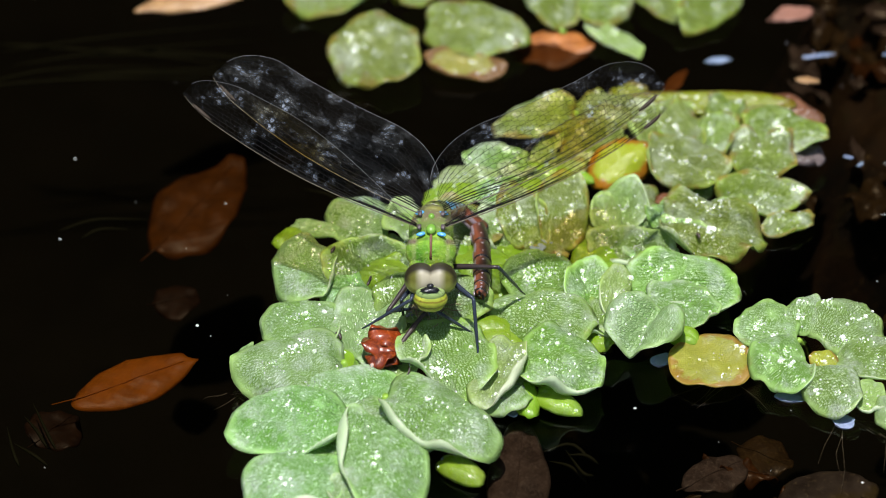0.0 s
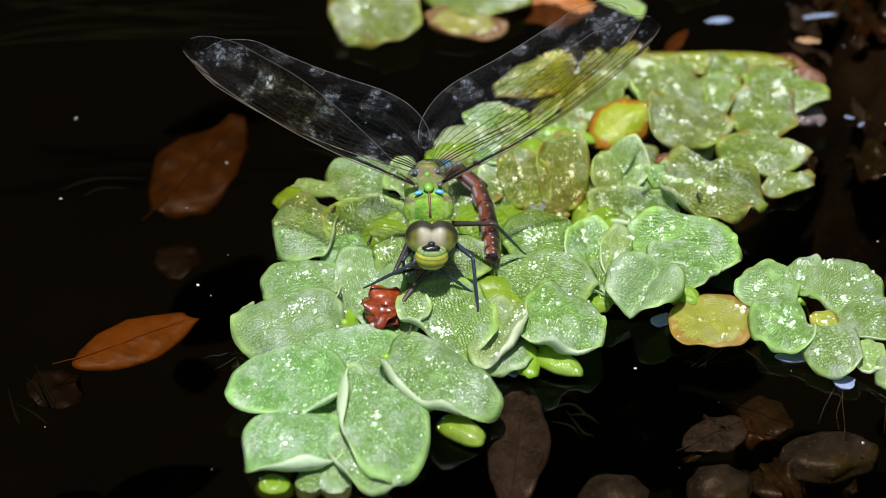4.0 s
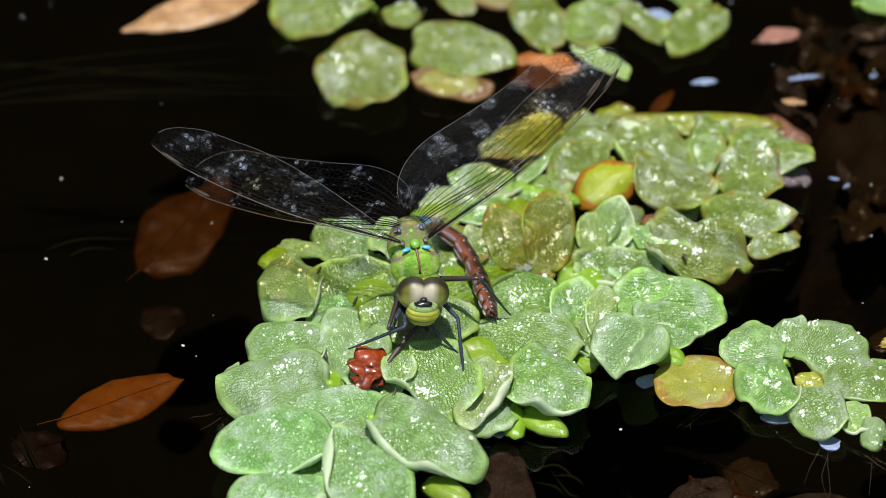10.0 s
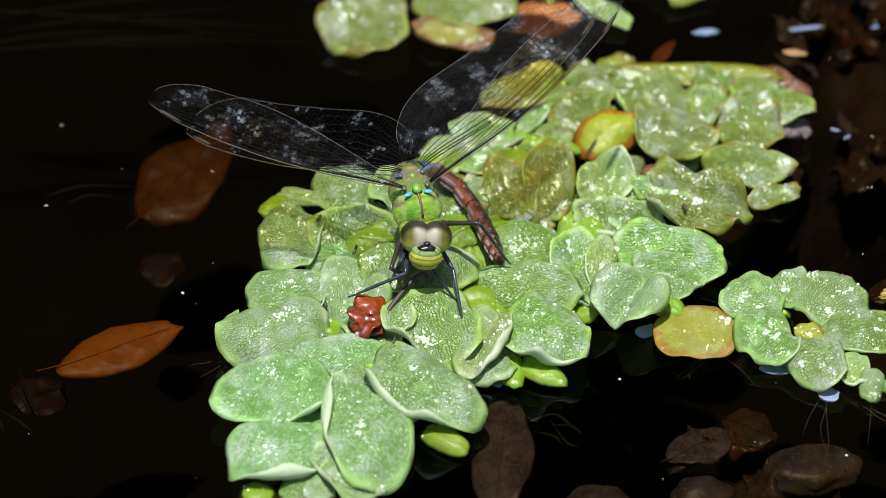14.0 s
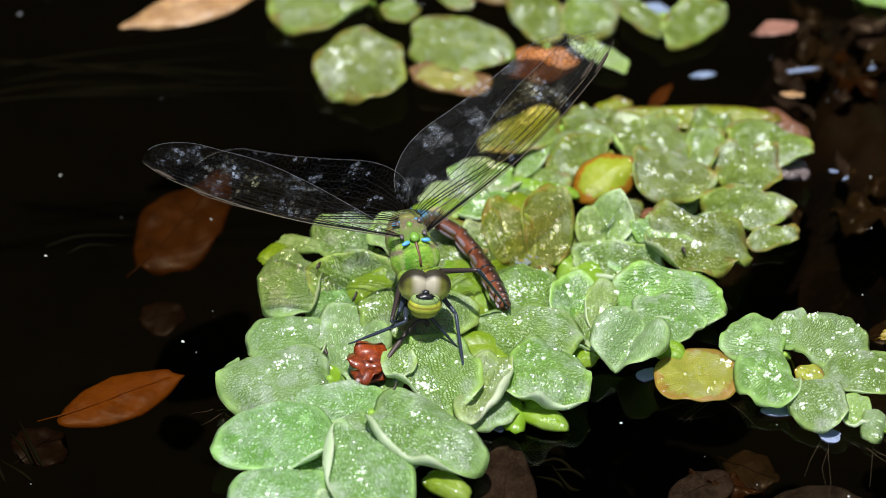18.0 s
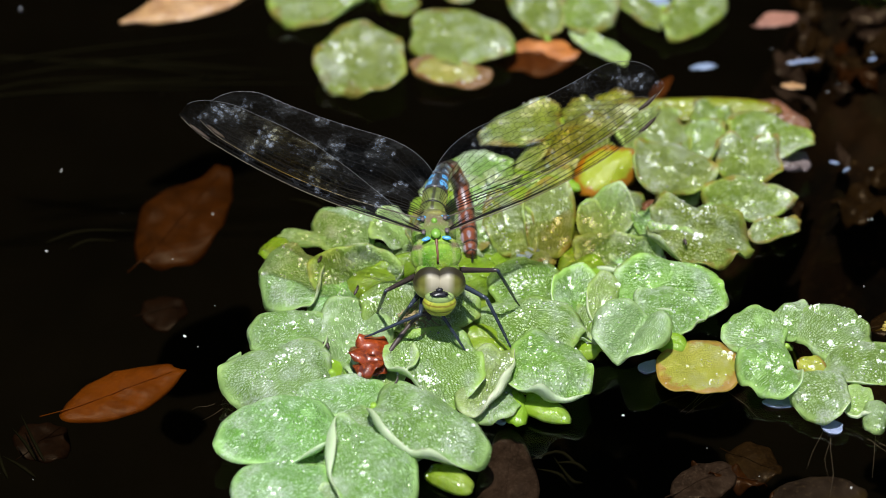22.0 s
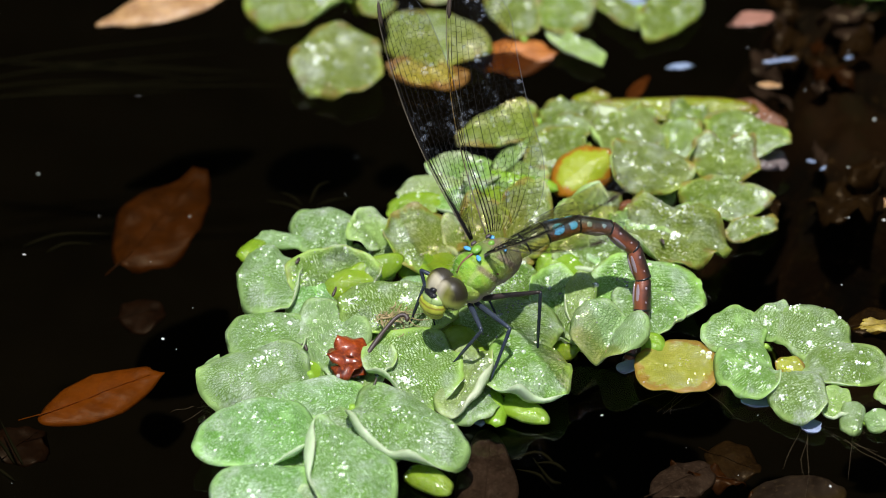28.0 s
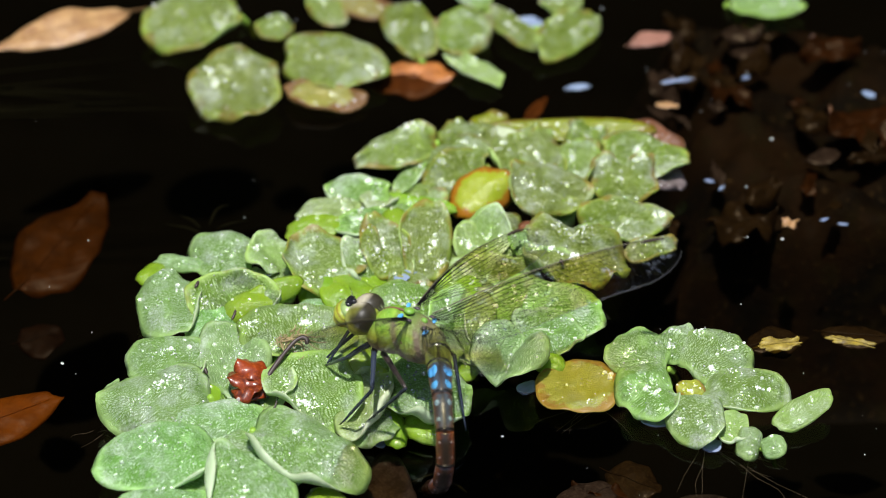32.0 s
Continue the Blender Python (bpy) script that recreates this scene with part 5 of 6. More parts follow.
def flower_bud(at):
    """A crumpled dry flower with its curled stalk, lying on the leaves."""
    bud = thing("dried_flower", "crumpled dry red-brown flower with a curled stalk on the fern", "flower", Vector(at) * MM)
    rnd = random.Random(5)
    ways = ((140, 16, 6.4, 5.0), (172, 4, 7.0, 5.4), (204, -8, 6.4, 5.2), (190, -34, 5.8, 5.6), (160, -20, 6.0, 5.2))
    for k, (turn, tilt, long, broad) in enumerate(ways):
        bm, _ = blade(long, broad, -0.2, -0.34, 0.2, 70 + k, point=-0.3, notch=0.0, thick=0.3, rings=7, spokes=32, ragged=0.06, uneven=0.9, full=2.2)
        petal = part("petal", bm, bud_red, bud)
        petal.data.materials.append(bud_red)
        petal.matrix_basis = pose(*[v * MM for v in (3.2, -0.6, 2.2 - 0.12 * k)], 0, 0, turn) @ pose(0, 0, 0, 0, -tilt) @ pose(0, 0, 0, rnd.uniform(-14, 14))
    bm = bmesh.new()
    blob(bm, (3.5, -0.2, 1.9), (0.9, 0.8, 0.7), lumps=0.3)
    part("calyx", bm, stalk_brown, bud, "dark shrivelled calyx")
    bm = bmesh.new()
    tube(bm, curve([(3.4, 0.0, 2.0), (5.2, 2.5, 3.2), (7.2, 5.0, 4.4), (8.9, 6.7, 5.3), (10.2, 7.2, 5.6), (11.0, 6.7, 5.4), (10.9, 6.0, 5.0)], 22), [0.5] * 6 + [0.4] * 8 + [0.46] * 6 + [0.4, 0.25])
    part("stalk", bm, stalk_brown, bud, "thin brown stalk curled at its end")


flower_bud((-13.7, -34.6, 4.5))


def twig(label, a, b, thick):
    """A tiny dark scrap of twig on a leaf, in mm."""
    a, b = Vector(a), Vector(b)
    bm = bmesh.new()
    mid = a.lerp(b, 0.5) + Vector((0.2, 0.1, 0.25))
    tube(bm, curve([a, mid, b], 9), [thick * f for f in (0.15, 0.5, 0.8, 0.55, 0.75, 0.5, 0.6, 0.4, 0.1)], 7)
    return tagged(new("twig_scrap", mesh_of("twig_scrap", bm, stalk_brown)), label, "twig")


def dry_tangle(at, reach, count):
    """A clump of dry root fibres caught between the leaves."""
    rnd = random.Random(12)
    bm = bmesh.new()
    for _ in range(count):
        p = Vector([rnd.gauss(0, 0.42) * reach, rnd.gauss(0, 0.42) * reach, rnd.uniform(-0.3, 0.5)])
        pts, turn = [p], rnd.uniform(0, math.tau)
        for _ in range(4):
            turn += rnd.uniform(-0.9, 0.9)
            pts.append(pts[-1] + Vector((math.cos(turn), math.sin(turn), rnd.uniform(-0.25, 0.2))) * reach * 0.24)
        tube(bm, [q + Vector(at) for q in curve(pts, 9)], [0.05, 0.09, 0.1, 0.1, 0.1, 0.09, 0.08, 0.07, 0.03], 5)
    return tagged(new("dry_root_tangle", mesh_of("dry_root_tangle", bm, straw)), "tangle of dry tan root fibres between fern leaves", "plant debris")


twig("dark twig scrap on a smooth fern leaf", (-16.7, -17.9, 6.5), (-15.9, -15.6, 7.2), 0.42)
twig("rust-brown bud scale on a fern leaf", (-23.6, -8.8, 7.0), (-22.9, -6.9, 7.0), 0.5)
twig("dark plant scrap at a fern leaf edge", (-22.3, -29.9, 5.5), (-21.2, -31.4, 5.0), 0.6)
twig("thin brown scrap between fern leaves", (-9.1, -45.2, 8.0), (-8.4, -43.3, 9.0), 0.3)
twig("dark seed on a fern leaf", (45.4, -2.1, 6.0), (46.0, -3.5, 6.0), 0.5)
dry_tangle((-5.4, -25.1, 7.5), 4.2, 46)


def specks(count):
    """Tiny pale flakes that float on the open water."""
    rnd = random.Random(8)
    bm = bmesh.new()
    for _ in range(count):
        x, y = rnd.uniform(-95, 125), rnd.uniform(-75, 95)
        r = 0.08 + 0.24 * rnd.random() ** 4
        blob(bm, (x, y, 0.1), (r * rnd.uniform(0.7, 1.6), r, 0.08), pose(0, 0, 0, 0, 0, rnd.uniform(0, 180)), 6, 4)
    return tagged(new("floating_flakes", mesh_of("floating_flakes", bm, speck_white)), "tiny pale flakes floating on dark water", "flakes", kind="stuff")


specks(80)


def weed(label, at, reach, turn, count, seed):
    """A loose tuft of thin waterweed blades under the surface, in mm."""
    tuft = thing("waterweed", label, "waterweed", Vector(at) * MM)
    rnd = random.Random(seed)
    for _ in range(count):
        bm = bmesh.new()
        side = radians(turn + rnd.uniform(-16, 16))
        way = Vector((math.cos(side), math.sin(side), 0))
        off = Vector((rnd.uniform(-0.25, 0.25) * reach, rnd.uniform(-0.18, 0.18) * reach, rnd.uniform(-3, 0)))
        long = reach * rnd.uniform(0.5, 1.0)
        pts = [off, off + way * long * 0.4 + Vector((0, rnd.uniform(-2, 2), 1.0)), off + way * long + Vector((0, rnd.uniform(-3, 3), 0.5))]
        tube(bm, curve(pts, 8), [0.12, 0.3, 0.36, 0.36, 0.32, 0.26, 0.18, 0.05], 5)
        part("blade", bm, weed_green, tuft)
    return tuft


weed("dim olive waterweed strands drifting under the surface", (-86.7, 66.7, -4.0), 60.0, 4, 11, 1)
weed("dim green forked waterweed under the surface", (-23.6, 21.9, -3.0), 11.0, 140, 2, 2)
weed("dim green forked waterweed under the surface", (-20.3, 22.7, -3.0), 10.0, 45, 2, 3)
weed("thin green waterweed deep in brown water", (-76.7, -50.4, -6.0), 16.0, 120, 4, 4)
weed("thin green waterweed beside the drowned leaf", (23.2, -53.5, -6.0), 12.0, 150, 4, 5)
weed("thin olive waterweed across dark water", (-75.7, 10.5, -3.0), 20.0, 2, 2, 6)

# ---- the dragonfly ----
ROOTS = ((-2.3, -2.2, 3.5), (-2.2, 0.9, 2.9), (2.3, -2.2, 3.5), (2.2, 0.9, 2.9))
HIPS = ((-2.0, -8.4, -5.0), (-2.2, -7.2, -5.6), (-2.1, -5.4, -5.8), (2.0, -8.4, -5.0), (2.2, -7.2, -5.6), (2.1, -5.4, -5.8))
BONES = ((6.5, 10.0), (9.0, 11.5), (11.5, 14.0)) * 2
BENDS = ((-0.5, -0.8, 0.4), (-0.8, -1.0, 0.0), (-0.5, -0.5, 0.8), (-0.3, -1, 0.1), (0.8, -0.6, 0.7), (0.3, -0.2, 1))
LATE_BENDS = ((-0.8, -0.4, 0.8), (-0.8, -0.2, 0.8), (-0.8, 0.2, 0.8), (1, 0.2, 0.3), (1, 0.8, 0.5), (0.8, 1, 0.8))
RINGS = (2.6, 4.4, 6.6, 6.6, 6.4, 6.2, 6.0, 5.0, 3.6, 2.4)
TAIL_ROOT = (0.0, 3.9, -2.2)


def wing_shape(fore):
    """The front and rear edge of a wing, as functions of the way to the tip (0 to 1), in mm."""
    length, wide = (49.5, 10.6) if fore else (47.0, 15.0)
    peak = 0.62 if fore else 0.30

    def front(s):
        return -2.6 * math.sin(math.pi * min(1, s * 0.98)) + 2.4 * max(0, s - 0.86) ** 2 / 0.0196 * 0.55

    def rear(s):
        rise = min(1.0, s / peak)
        near = 1.2 if fore else 4.6
        grow = near + (wide - near) * math.sin(rise * math.pi / 2) ** (1.15 if fore else 0.45)
        fall = 1 - 0.22 * max(0.0, (s - peak) / (1 - peak)) ** 1.3
        close = math.sqrt(max(0.0, 1 - max(0.0, (s - 0.80) / 0.20) ** 2))
        return front(s) + (grow * fall - 0.6) * close + 0.3

    return length, front, rear


def wing(body, fore, side):
    """A wing: membrane, veins, front vein and wing mark. It runs along x to the tip; its rear is +y."""
    length, front, rear = wing_shape(fore)
    rnd = random.Random(3 if fore else 4)

    def at(s, f):
        y0, y1 = front(s), rear(s)
        y = y0 + (y1 - y0) * f
        z = 0.22 * math.sin(f * 19 + s * 2) * (1 - s) * (1 - 0.6 * f) + 0.10 * noise.noise(Vector((s * 9, f * 5, 2)))
        return Vector((side * s * length, y, z))

    bm = bmesh.new()
    uv = bm.loops.layers.uv.new("flat")
    ns, nf = 72, 12
    grid = [[bm.verts.new(at(i / ns, j / nf) * MM) for j in range(nf + 1)] for i in range(ns + 1)]
    for i in range(ns):
        for j in range(nf):
            f = bm.faces.new((grid[i][j], grid[i + 1][j], grid[i + 1][j + 1], grid[i][j + 1])[::side])
            for loop in f.loops:
                loop[uv].uv = (abs(loop.vert.co.x) / MM, loop.vert.co.y / MM)
    name = "fore_wing" if fore else "hind_wing"
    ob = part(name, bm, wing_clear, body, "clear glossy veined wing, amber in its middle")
    lift = Vector((0, 0, 0.05))
    bm = bmesh.new()
    fan = (0.035, 0.07, 0.14, 0.22, 0.31, 0.41, 0.52, 0.64, 0.77, 0.9)
    ends = (0.97, 0.985, 0.99, 0.985, 0.97, 0.95, 0.92, 0.86, 0.76, 0.6)

    def vein(k, s):
        spread = min(1.0, s * 3.2) ** 0.8
        near = 0.10 + 0.05 * k
        f = near * (1 - spread) + fan[k] * spread
        return min(0.995, f + 0.012 * math.sin(s * 7 + k))

    for k in range(len(fan)):
        pts = [at(s, vein(k, s)) + lift for s in (0.01 + (ends[k] - 0.01) * i / 22 for i in range(23))]
        thick = 0.085 if k < 3 else 0.055 if k < 5 else 0.036
        tube(bm, pts, [thick * (1.35 - 0.9 * i / 22) for i in range(23)], 5)
    for k in range(4):
        s = 0.04 + 0.02 * rnd.random()
        while s < min(ends[k], ends[k + 1]) - 0.01:
            skew = rnd.uniform(-0.006, 0.006) + 0.004
            tube(bm, [at(s, vein(k, s)) + lift, at(s + skew, vein(k + 1, s)) + lift], [0.034, 0.034], 3)
            s += (0.020 + 0.012 * rnd.random()) * 1.2
    # the rear field is a net of six-sided cells
    cell = 0.62
    for i in range(int(length / (cell * 1.5))):
        for j in range(-4, 18):
            cx, cy = cell * 1.5 * i + 2.0, cell * 1.732 * (j + 0.5 * (i % 2))
            ring = [(cx + cell * math.cos(math.pi / 3 * k), cy + cell * math.sin(math.pi / 3 * k)) for k in range(4)]
            spots = []
            for x, y in ring:
                x, y = x + 0.13 * noise.noise(Vector((x * 2, y * 2, 1))), y + 0.13 * noise.noise(Vector((x * 2, y * 2, 5)))
                s = x / length
                f = (y - front(s)) / max(0.3, rear(s) - front(s)) if 0.03 < s < 0.985 else -1
                spots.append(at(s, f) + lift if 0.985 > f > vein(4, s) - 0.02 else None)
            for p, q in zip(spots, spots[1:]):
                if p is not None and q is not None:
                    tube(bm, [p, q], [0.028, 0.028], 3)
    tagged(part("venation", bm, vein_dark, ob, "fine net of dark veins"), kind="stuff")
    bm = bmesh.new()
    pts = [at(0.005 + 0.985 * i / 36, 0.004) + lift for i in range(37)]
    tube(bm, pts, [0.13 - 0.08 * i / 36 for i in range(37)], 6)
    part("front_vein", bm, vein_amber, ob, "stout amber front edge")
    bm = bmesh.new()
    tube(bm, [at(i / 80, 0.998) + lift for i in range(1, 80)], [0.05] * 79, 5)
    part("rear_edge", bm, edge_grey, ob, "thin pale rear edge")
    bm = bmesh.new()
    tube(bm, [at(0.86 + 0.09 * i / 5, 0.05) + lift for i in range(6)], [0.1, 0.34, 0.4, 0.4, 0.34, 0.1], 6)
    part("wing_mark", bm, stigma_brown, ob, "narrow brown wing mark")
    return ob


def build_head(body):
    bm = bmesh.new()
    blob(bm, (0, 0.9, -0.4), (4.0, 1.7, 3.0))
    head = part("head", bm, face_yellow, body, "large head with meeting olive eyes and a yellow face")
    for s in (-1, 1):
        bm = bmesh.new()
        blob(bm, (s * 1.8, 0, 0.2), (3.05, 2.75, 3.15), pose(0, 0, 0, 0, s * -14, s * 14), 36, 24)
        part("eye", bm, eye_olive, head, "big glossy olive compound eye with a creamy cap")
    bm = bmesh.new()
    blob(bm, (0, -2.45, -1.0), (2.7, 2.0, 1.5), None, 24, 14)
    part("forehead", bm, face_olive, head, "olive-green forehead")
    bm = bmesh.new()
    blob(bm, (0, -2.7, -2.3), (3.15, 2.2, 1.9), None, 24, 14)
    part("face_plate", bm, face_yellow, head)
    bm = bmesh.new()
    blob(bm, (0, -2.5, -3.9), (2.45, 1.75, 0.95), None, 20, 12)
    part("lip", bm, face_stripe, head, "yellow lip plate")
    bm = bmesh.new()
    blob(bm, (0, -3.35, 0.15), (1.75, 0.8, 0.5), None, 20, 12, 0.25)
    blob(bm, (0, -2.9, 0.7), (0.7, 0.6, 0.5), None, 14, 10, 0.2)
    part("brow_mark", bm, body_black, head, "black mark above the face")
    for s in (-1, 1):
        bm = bmesh.new()
        tube(bm, [(s * 0.9, -3.4, 0.5), (s * 1.6, -4.4, 0.9), (s * 2.2, -5.4, 0.9)], [0.12, 0.07, 0.03], 6)
        part("antenna", bm, body_black, head)
    return head


HEAD_AT = (0, -10.9, -0.5)


def build_body():
    body = thing("dragonfly", "green dragonfly with clear wings and blue-brown tail on floating fern", "dragonfly")
    bm = bmesh.new()
    blob(bm, (0, -0.6, -1.5), (4.2, 5.9, 4.4), pose(0, 0, 0, -14), 28, 20, 0.06)
    blob(bm, (0, -4.4, -1.2), (4.75, 4.4, 4.3), None, 28, 18, 0.08, 4)
    blob(bm, (0, -7.3, -2.0), (4.1, 2.3, 3.2), None, 24, 16, 0.06, 7)
    blob(bm, (0, -6.6, -4.2), (2.9, 3.0, 1.9), None, 20, 14, 0.1, 5)
    part("thorax", bm, thorax_green, body, "stout green furry thorax")
    rnd = random.Random(21)
    bm = bmesh.new()
    for _ in range(420):
        side, up = rnd.uniform(-math.pi, math.pi), rnd.uniform(-0.5, 1.0)
        out = Vector((math.cos(side) * math.cos(up), math.sin(side) * math.cos(up), math.sin(up)))
        p = Vector((0, -3.6, -1.3)) + Vector((out.x * 4.55, out.y * 5.3, out.z * 4.3))
        tip = p + out * rnd.uniform(0.5, 1.1) + Vector((rnd.gauss(0, 0.2), rnd.gauss(0, 0.2), 0.1))
        tube(bm, [p, tip], [0.03, 0.008], 3)
    tagged(part("fur", bm, fur_pale, body, "short pale hairs on the thorax"), kind="stuff")
    bm = bmesh.new()
    tube(bm, curve([(0, -7.7, 1.5), (0, -6.3, 2.75), (0, -4.4, 3.25), (0, -3.0, 3.35)], 6), [0.28, 0.3, 0.3, 0.28, 0.25, 0.2], 8)
    part("dorsal_seam", bm, thorax_brown, body, "brown seam along the back")
    for s in (-1, 1):
        bm = bmesh.new()
        tube(bm, curve([(s * 2.9, -5.4, 1.4), (s * 3.7, -2.0, -0.8), (s * 3.4, 1.0, -3.6)], 7), [0.2, 0.3, 0.3, 0.3, 0.3, 0.3, 0.2], 6)
        part("side_seam", bm, thorax_brown, body, "thin brown side seam")
    for x, y, z in ((-1.9, -3.5, 3.45), (1.9, -3.5, 3.45), (-2.2, 1.7, 2.0), (2.2, 1.7, 2.0)):
        bm = bmesh.new()
        blob(bm, (x, y, z - 0.1), (0.85, 0.42, 0.24), pose(0, 0, 0, 0, 0, 14 if x < 0 else -14), 12, 8, 0.3, 2)
        part("blue_spot", bm, spot_blue, body, "sky-blue spot at a wing base")
    for y, z, r in ((-2.6, 3.7, 0.95), (0.5, 2.75, 0.6)):
        bm = bmesh.new()
        blob(bm, (0, y, z - 0.1), (r, r * 1.1, 0.55), None, 14, 8)
        part("back_shield", bm, shield_green, body, "small bright green back plate")
    for x, y, z in ROOTS:
        bm = bmesh.new()
        blob(bm, (x * 0.95, y + 0.3, z - 0.35), (0.4, 0.65, 0.2), None, 14, 8, 0.5, 3)
        part("wing_joint", bm, joint_mauve, body, "dark knobbly wing joint")
    head = build_head(body)
    wings = [wing(body, k % 2 == 0, -1 if k < 2 else 1) for k in range(4)]
    tail = []
    wide = (2.4, 2.3, 1.85, 1.6, 1.65, 1.72, 1.8, 1.78, 1.55, 1.2)
    for k, length in enumerate(RINGS):
        bm = bmesh.new()
        w0 = wide[k - 1] if k else 2.3
        w1 = wide[k]
        tube(bm, [(0, 0, 0), (0, 0.25, 0), (0, length * 0.5, 0), (0, length - 0.5, 0), (0, length + 0.12, 0)], [w0 * 0.86, w0 * 0.97, (w0 + w1) * 0.5, w1, w1 * 0.9], 18)
        for v in bm.verts:
            v.co.z *= 0.9
        ob = part("tail_ring", bm, ring_green if k < 2 else ring_blue if k < 4 else ring_brown, body, "green ring" if k < 2 else "blue and brown ring" if k < 4 else "dark brown ring with pale spots")
        tail.append(ob)
        bm = bmesh.new()
        tube(bm, [(0, length - 0.42, 0), (0, length - 0.2, 0), (0, length + 0.02, 0)], [w1 * 0.98, w1 * 1.03, w1 * 0.98], 18)
        for v in bm.verts:
            v.co.z *= 0.9
        part("ring_joint", bm, body_black, ob, "narrow black joint")
        if k > 2:
            bm = bmesh.new()
            blob(bm, (0.25, length * 0.5, -0.86 * 0.5 * (w0 + w1)), (0.62, length * 0.40, 0.34), None, 14, 8, 0.15, k)
            part("belly_plate", bm, spot_pale, ob, "pale mauve belly plate")
            # Sky highlight along each glossy flank, added as a pale mauve stripe.
            for side in (-1, 1):
                bm = bmesh.new()
                turn = radians(105)
                blob(bm, (side * math.sin(turn) * 0.47 * (w0 + w1), length * 0.48, math.cos(turn) * 0.43 * (w0 + w1)), (0.14, length * 0.34, 0.42), pose(0, 0, 0, 0, side * 15), 12, 8)
                part("side_shine", bm, spot_pale, ob, "pale mauve stripe for sky shine on the ring's side")
        for s in (-1, 1):
            spots = ((0.28, 0.95, 1.1), (0.74, 0.7, 0.8)) if k == 2 else ((0.24, 0.7, 0.55), (0.70, 0.6, 0.45)) if k == 3 else ((0.28, 0.34, 0.26), (0.72, 0.30, 0.22)) if k > 3 else ()
            for f, r, h in spots:
                w = w0 + (w1 - w0) * f
                turn = 44
                bm = bmesh.new()
                blob(bm, (s * math.sin(radians(turn)) * w * 0.93, f * length, math.cos(radians(turn)) * w * 0.84), (0.16, r * (1.5 if k == 2 else 0.9), h), pose(0, 0, 0, 0, s * (turn - 90)), 12, 8)
                part("side_spot", bm, spot_blue if k == 2 else spot_dull if k == 3 else spot_pale, ob, "sky-blue side spot" if k == 2 else "pale side spot")
    for s in (-1, 1):
        bm = bmesh.new()
        blob(bm, (s * 0.5, 3.0, 0.2), (0.4, 1.2, 0.16), None, 12, 8)
        part("tail_clasper", bm, body_black, tail[-1], "dark leaf-shaped tail tip")
    legs = []
    for k, (thigh, shin) in enumerate(BONES):
        bm = bmesh.new()
        tube(bm, [(-0.4, 0, 0), (0, 0, 0), (thigh * 0.3, 0, 0.1), (thigh * 0.9, 0, 0), (thigh, 0, 0)], [0.33, 0.6, 0.55, 0.4, 0.33], 10)
        for i in range(7):
            tube(bm, [(thigh * (0.25 + 0.1 * i), 0, -0.3), (thigh * (0.30 + 0.1 * i), 0, -0.95)], [0.05, 0.01], 4)
        femur = part("leg", bm, thigh_brown if k % 3 == 2 else leg_black, body, "slender dark spiny leg")
        bm = bmesh.new()
        foot = shin * 0.7
        tube(bm, [(-0.1, 0, 0), (0.3, 0, 0), (foot, 0, 0), (foot + 0.2, 0, 0), (shin * 0.86, 0, -0.05), (shin, 0, 0.1)], [0.27, 0.37, 0.3, 0.24, 0.22, 0.13], 8)
        for i in range(8):
            tube(bm, [(foot * (0.2 + 0.1 * i), 0, -0.2), (foot * (0.26 + 0.1 * i), 0, -1.1)], [0.045, 0.01], 4)
        tibia = part("shin", bm, leg_black, femur, "thin black shin with spines")
        legs.append((femur, tibia))
    return body, head, wings, tail, legs


body, head, wings, tail, legs = build_body()
MOMENTS = []


def key(t, place, tail_line, wing_ways, feet):
    """The dragonfly at t: its place and turn, the line of its tail, the way of each wing, and where its feet stand."""
    MOMENTS.append((t, np.array(place, float), np.array(tail_line, float), np.array(wing_ways, float), np.array(feet, float)))


key(0, (-4.5, -19.7, 22.6, 22, 0, -1),
    ((-0.6, 2.5, 8.0), (6.0, 12.7, 3.8), (4.8, -16.6, 8.0)),
    ((-0.879, 0.276, 0.389), (-0.832, 0.468, 0.299), (0.858, 0.484, 0.172), (0.876, 0.256, 0.408)),
    ((-9.8, -25.9, 6.0), (-17.2, -32.8, 9.0), (-5.9, -22.1, 5.0), (2.9, -30.5, 6.0), (4.1, -37.0, 5.0), (12.7, -20.9, 7.0)))
key(0.8, (-4.8, -19.2, 22.6, 22, 0, 1),
    ((-0.8, 3.7, 8.0), (5.8, 13.3, 4.4), (5.7, -16.9, 9.0)),
    ((-0.882, 0.240, 0.405), (-0.875, 0.443, 0.166), (0.827, 0.347, 0.443), (0.846, 0.289, 0.448)),
    ((-9.8, -25.9, 6.0), (-17.2, -32.8, 9.0), (-5.9, -22.1, 5.0), (2.9, -30.5, 6.0), (4.1, -37.0, 5.0), (12.7, -20.9, 7.0)))
key(2, (-5.2, -18.7, 22.6, 22, 0, 2),
    ((-0.8, 3.7, 8.0), (5.8, 13.3, 4.4), (5.7, -16.9, 9.0)),
    ((-0.882, 0.240, 0.405), (-0.875, 0.443, 0.166), (0.827, 0.347, 0.443), (0.846, 0.289, 0.448)),
    ((-9.8, -25.9, 6.0), (-17.2, -32.8, 9.0), (-5.9, -22.1, 5.0), (2.9, -30.5, 6.0), (4.1, -37.0, 5.0), (12.7, -20.9, 7.0)))
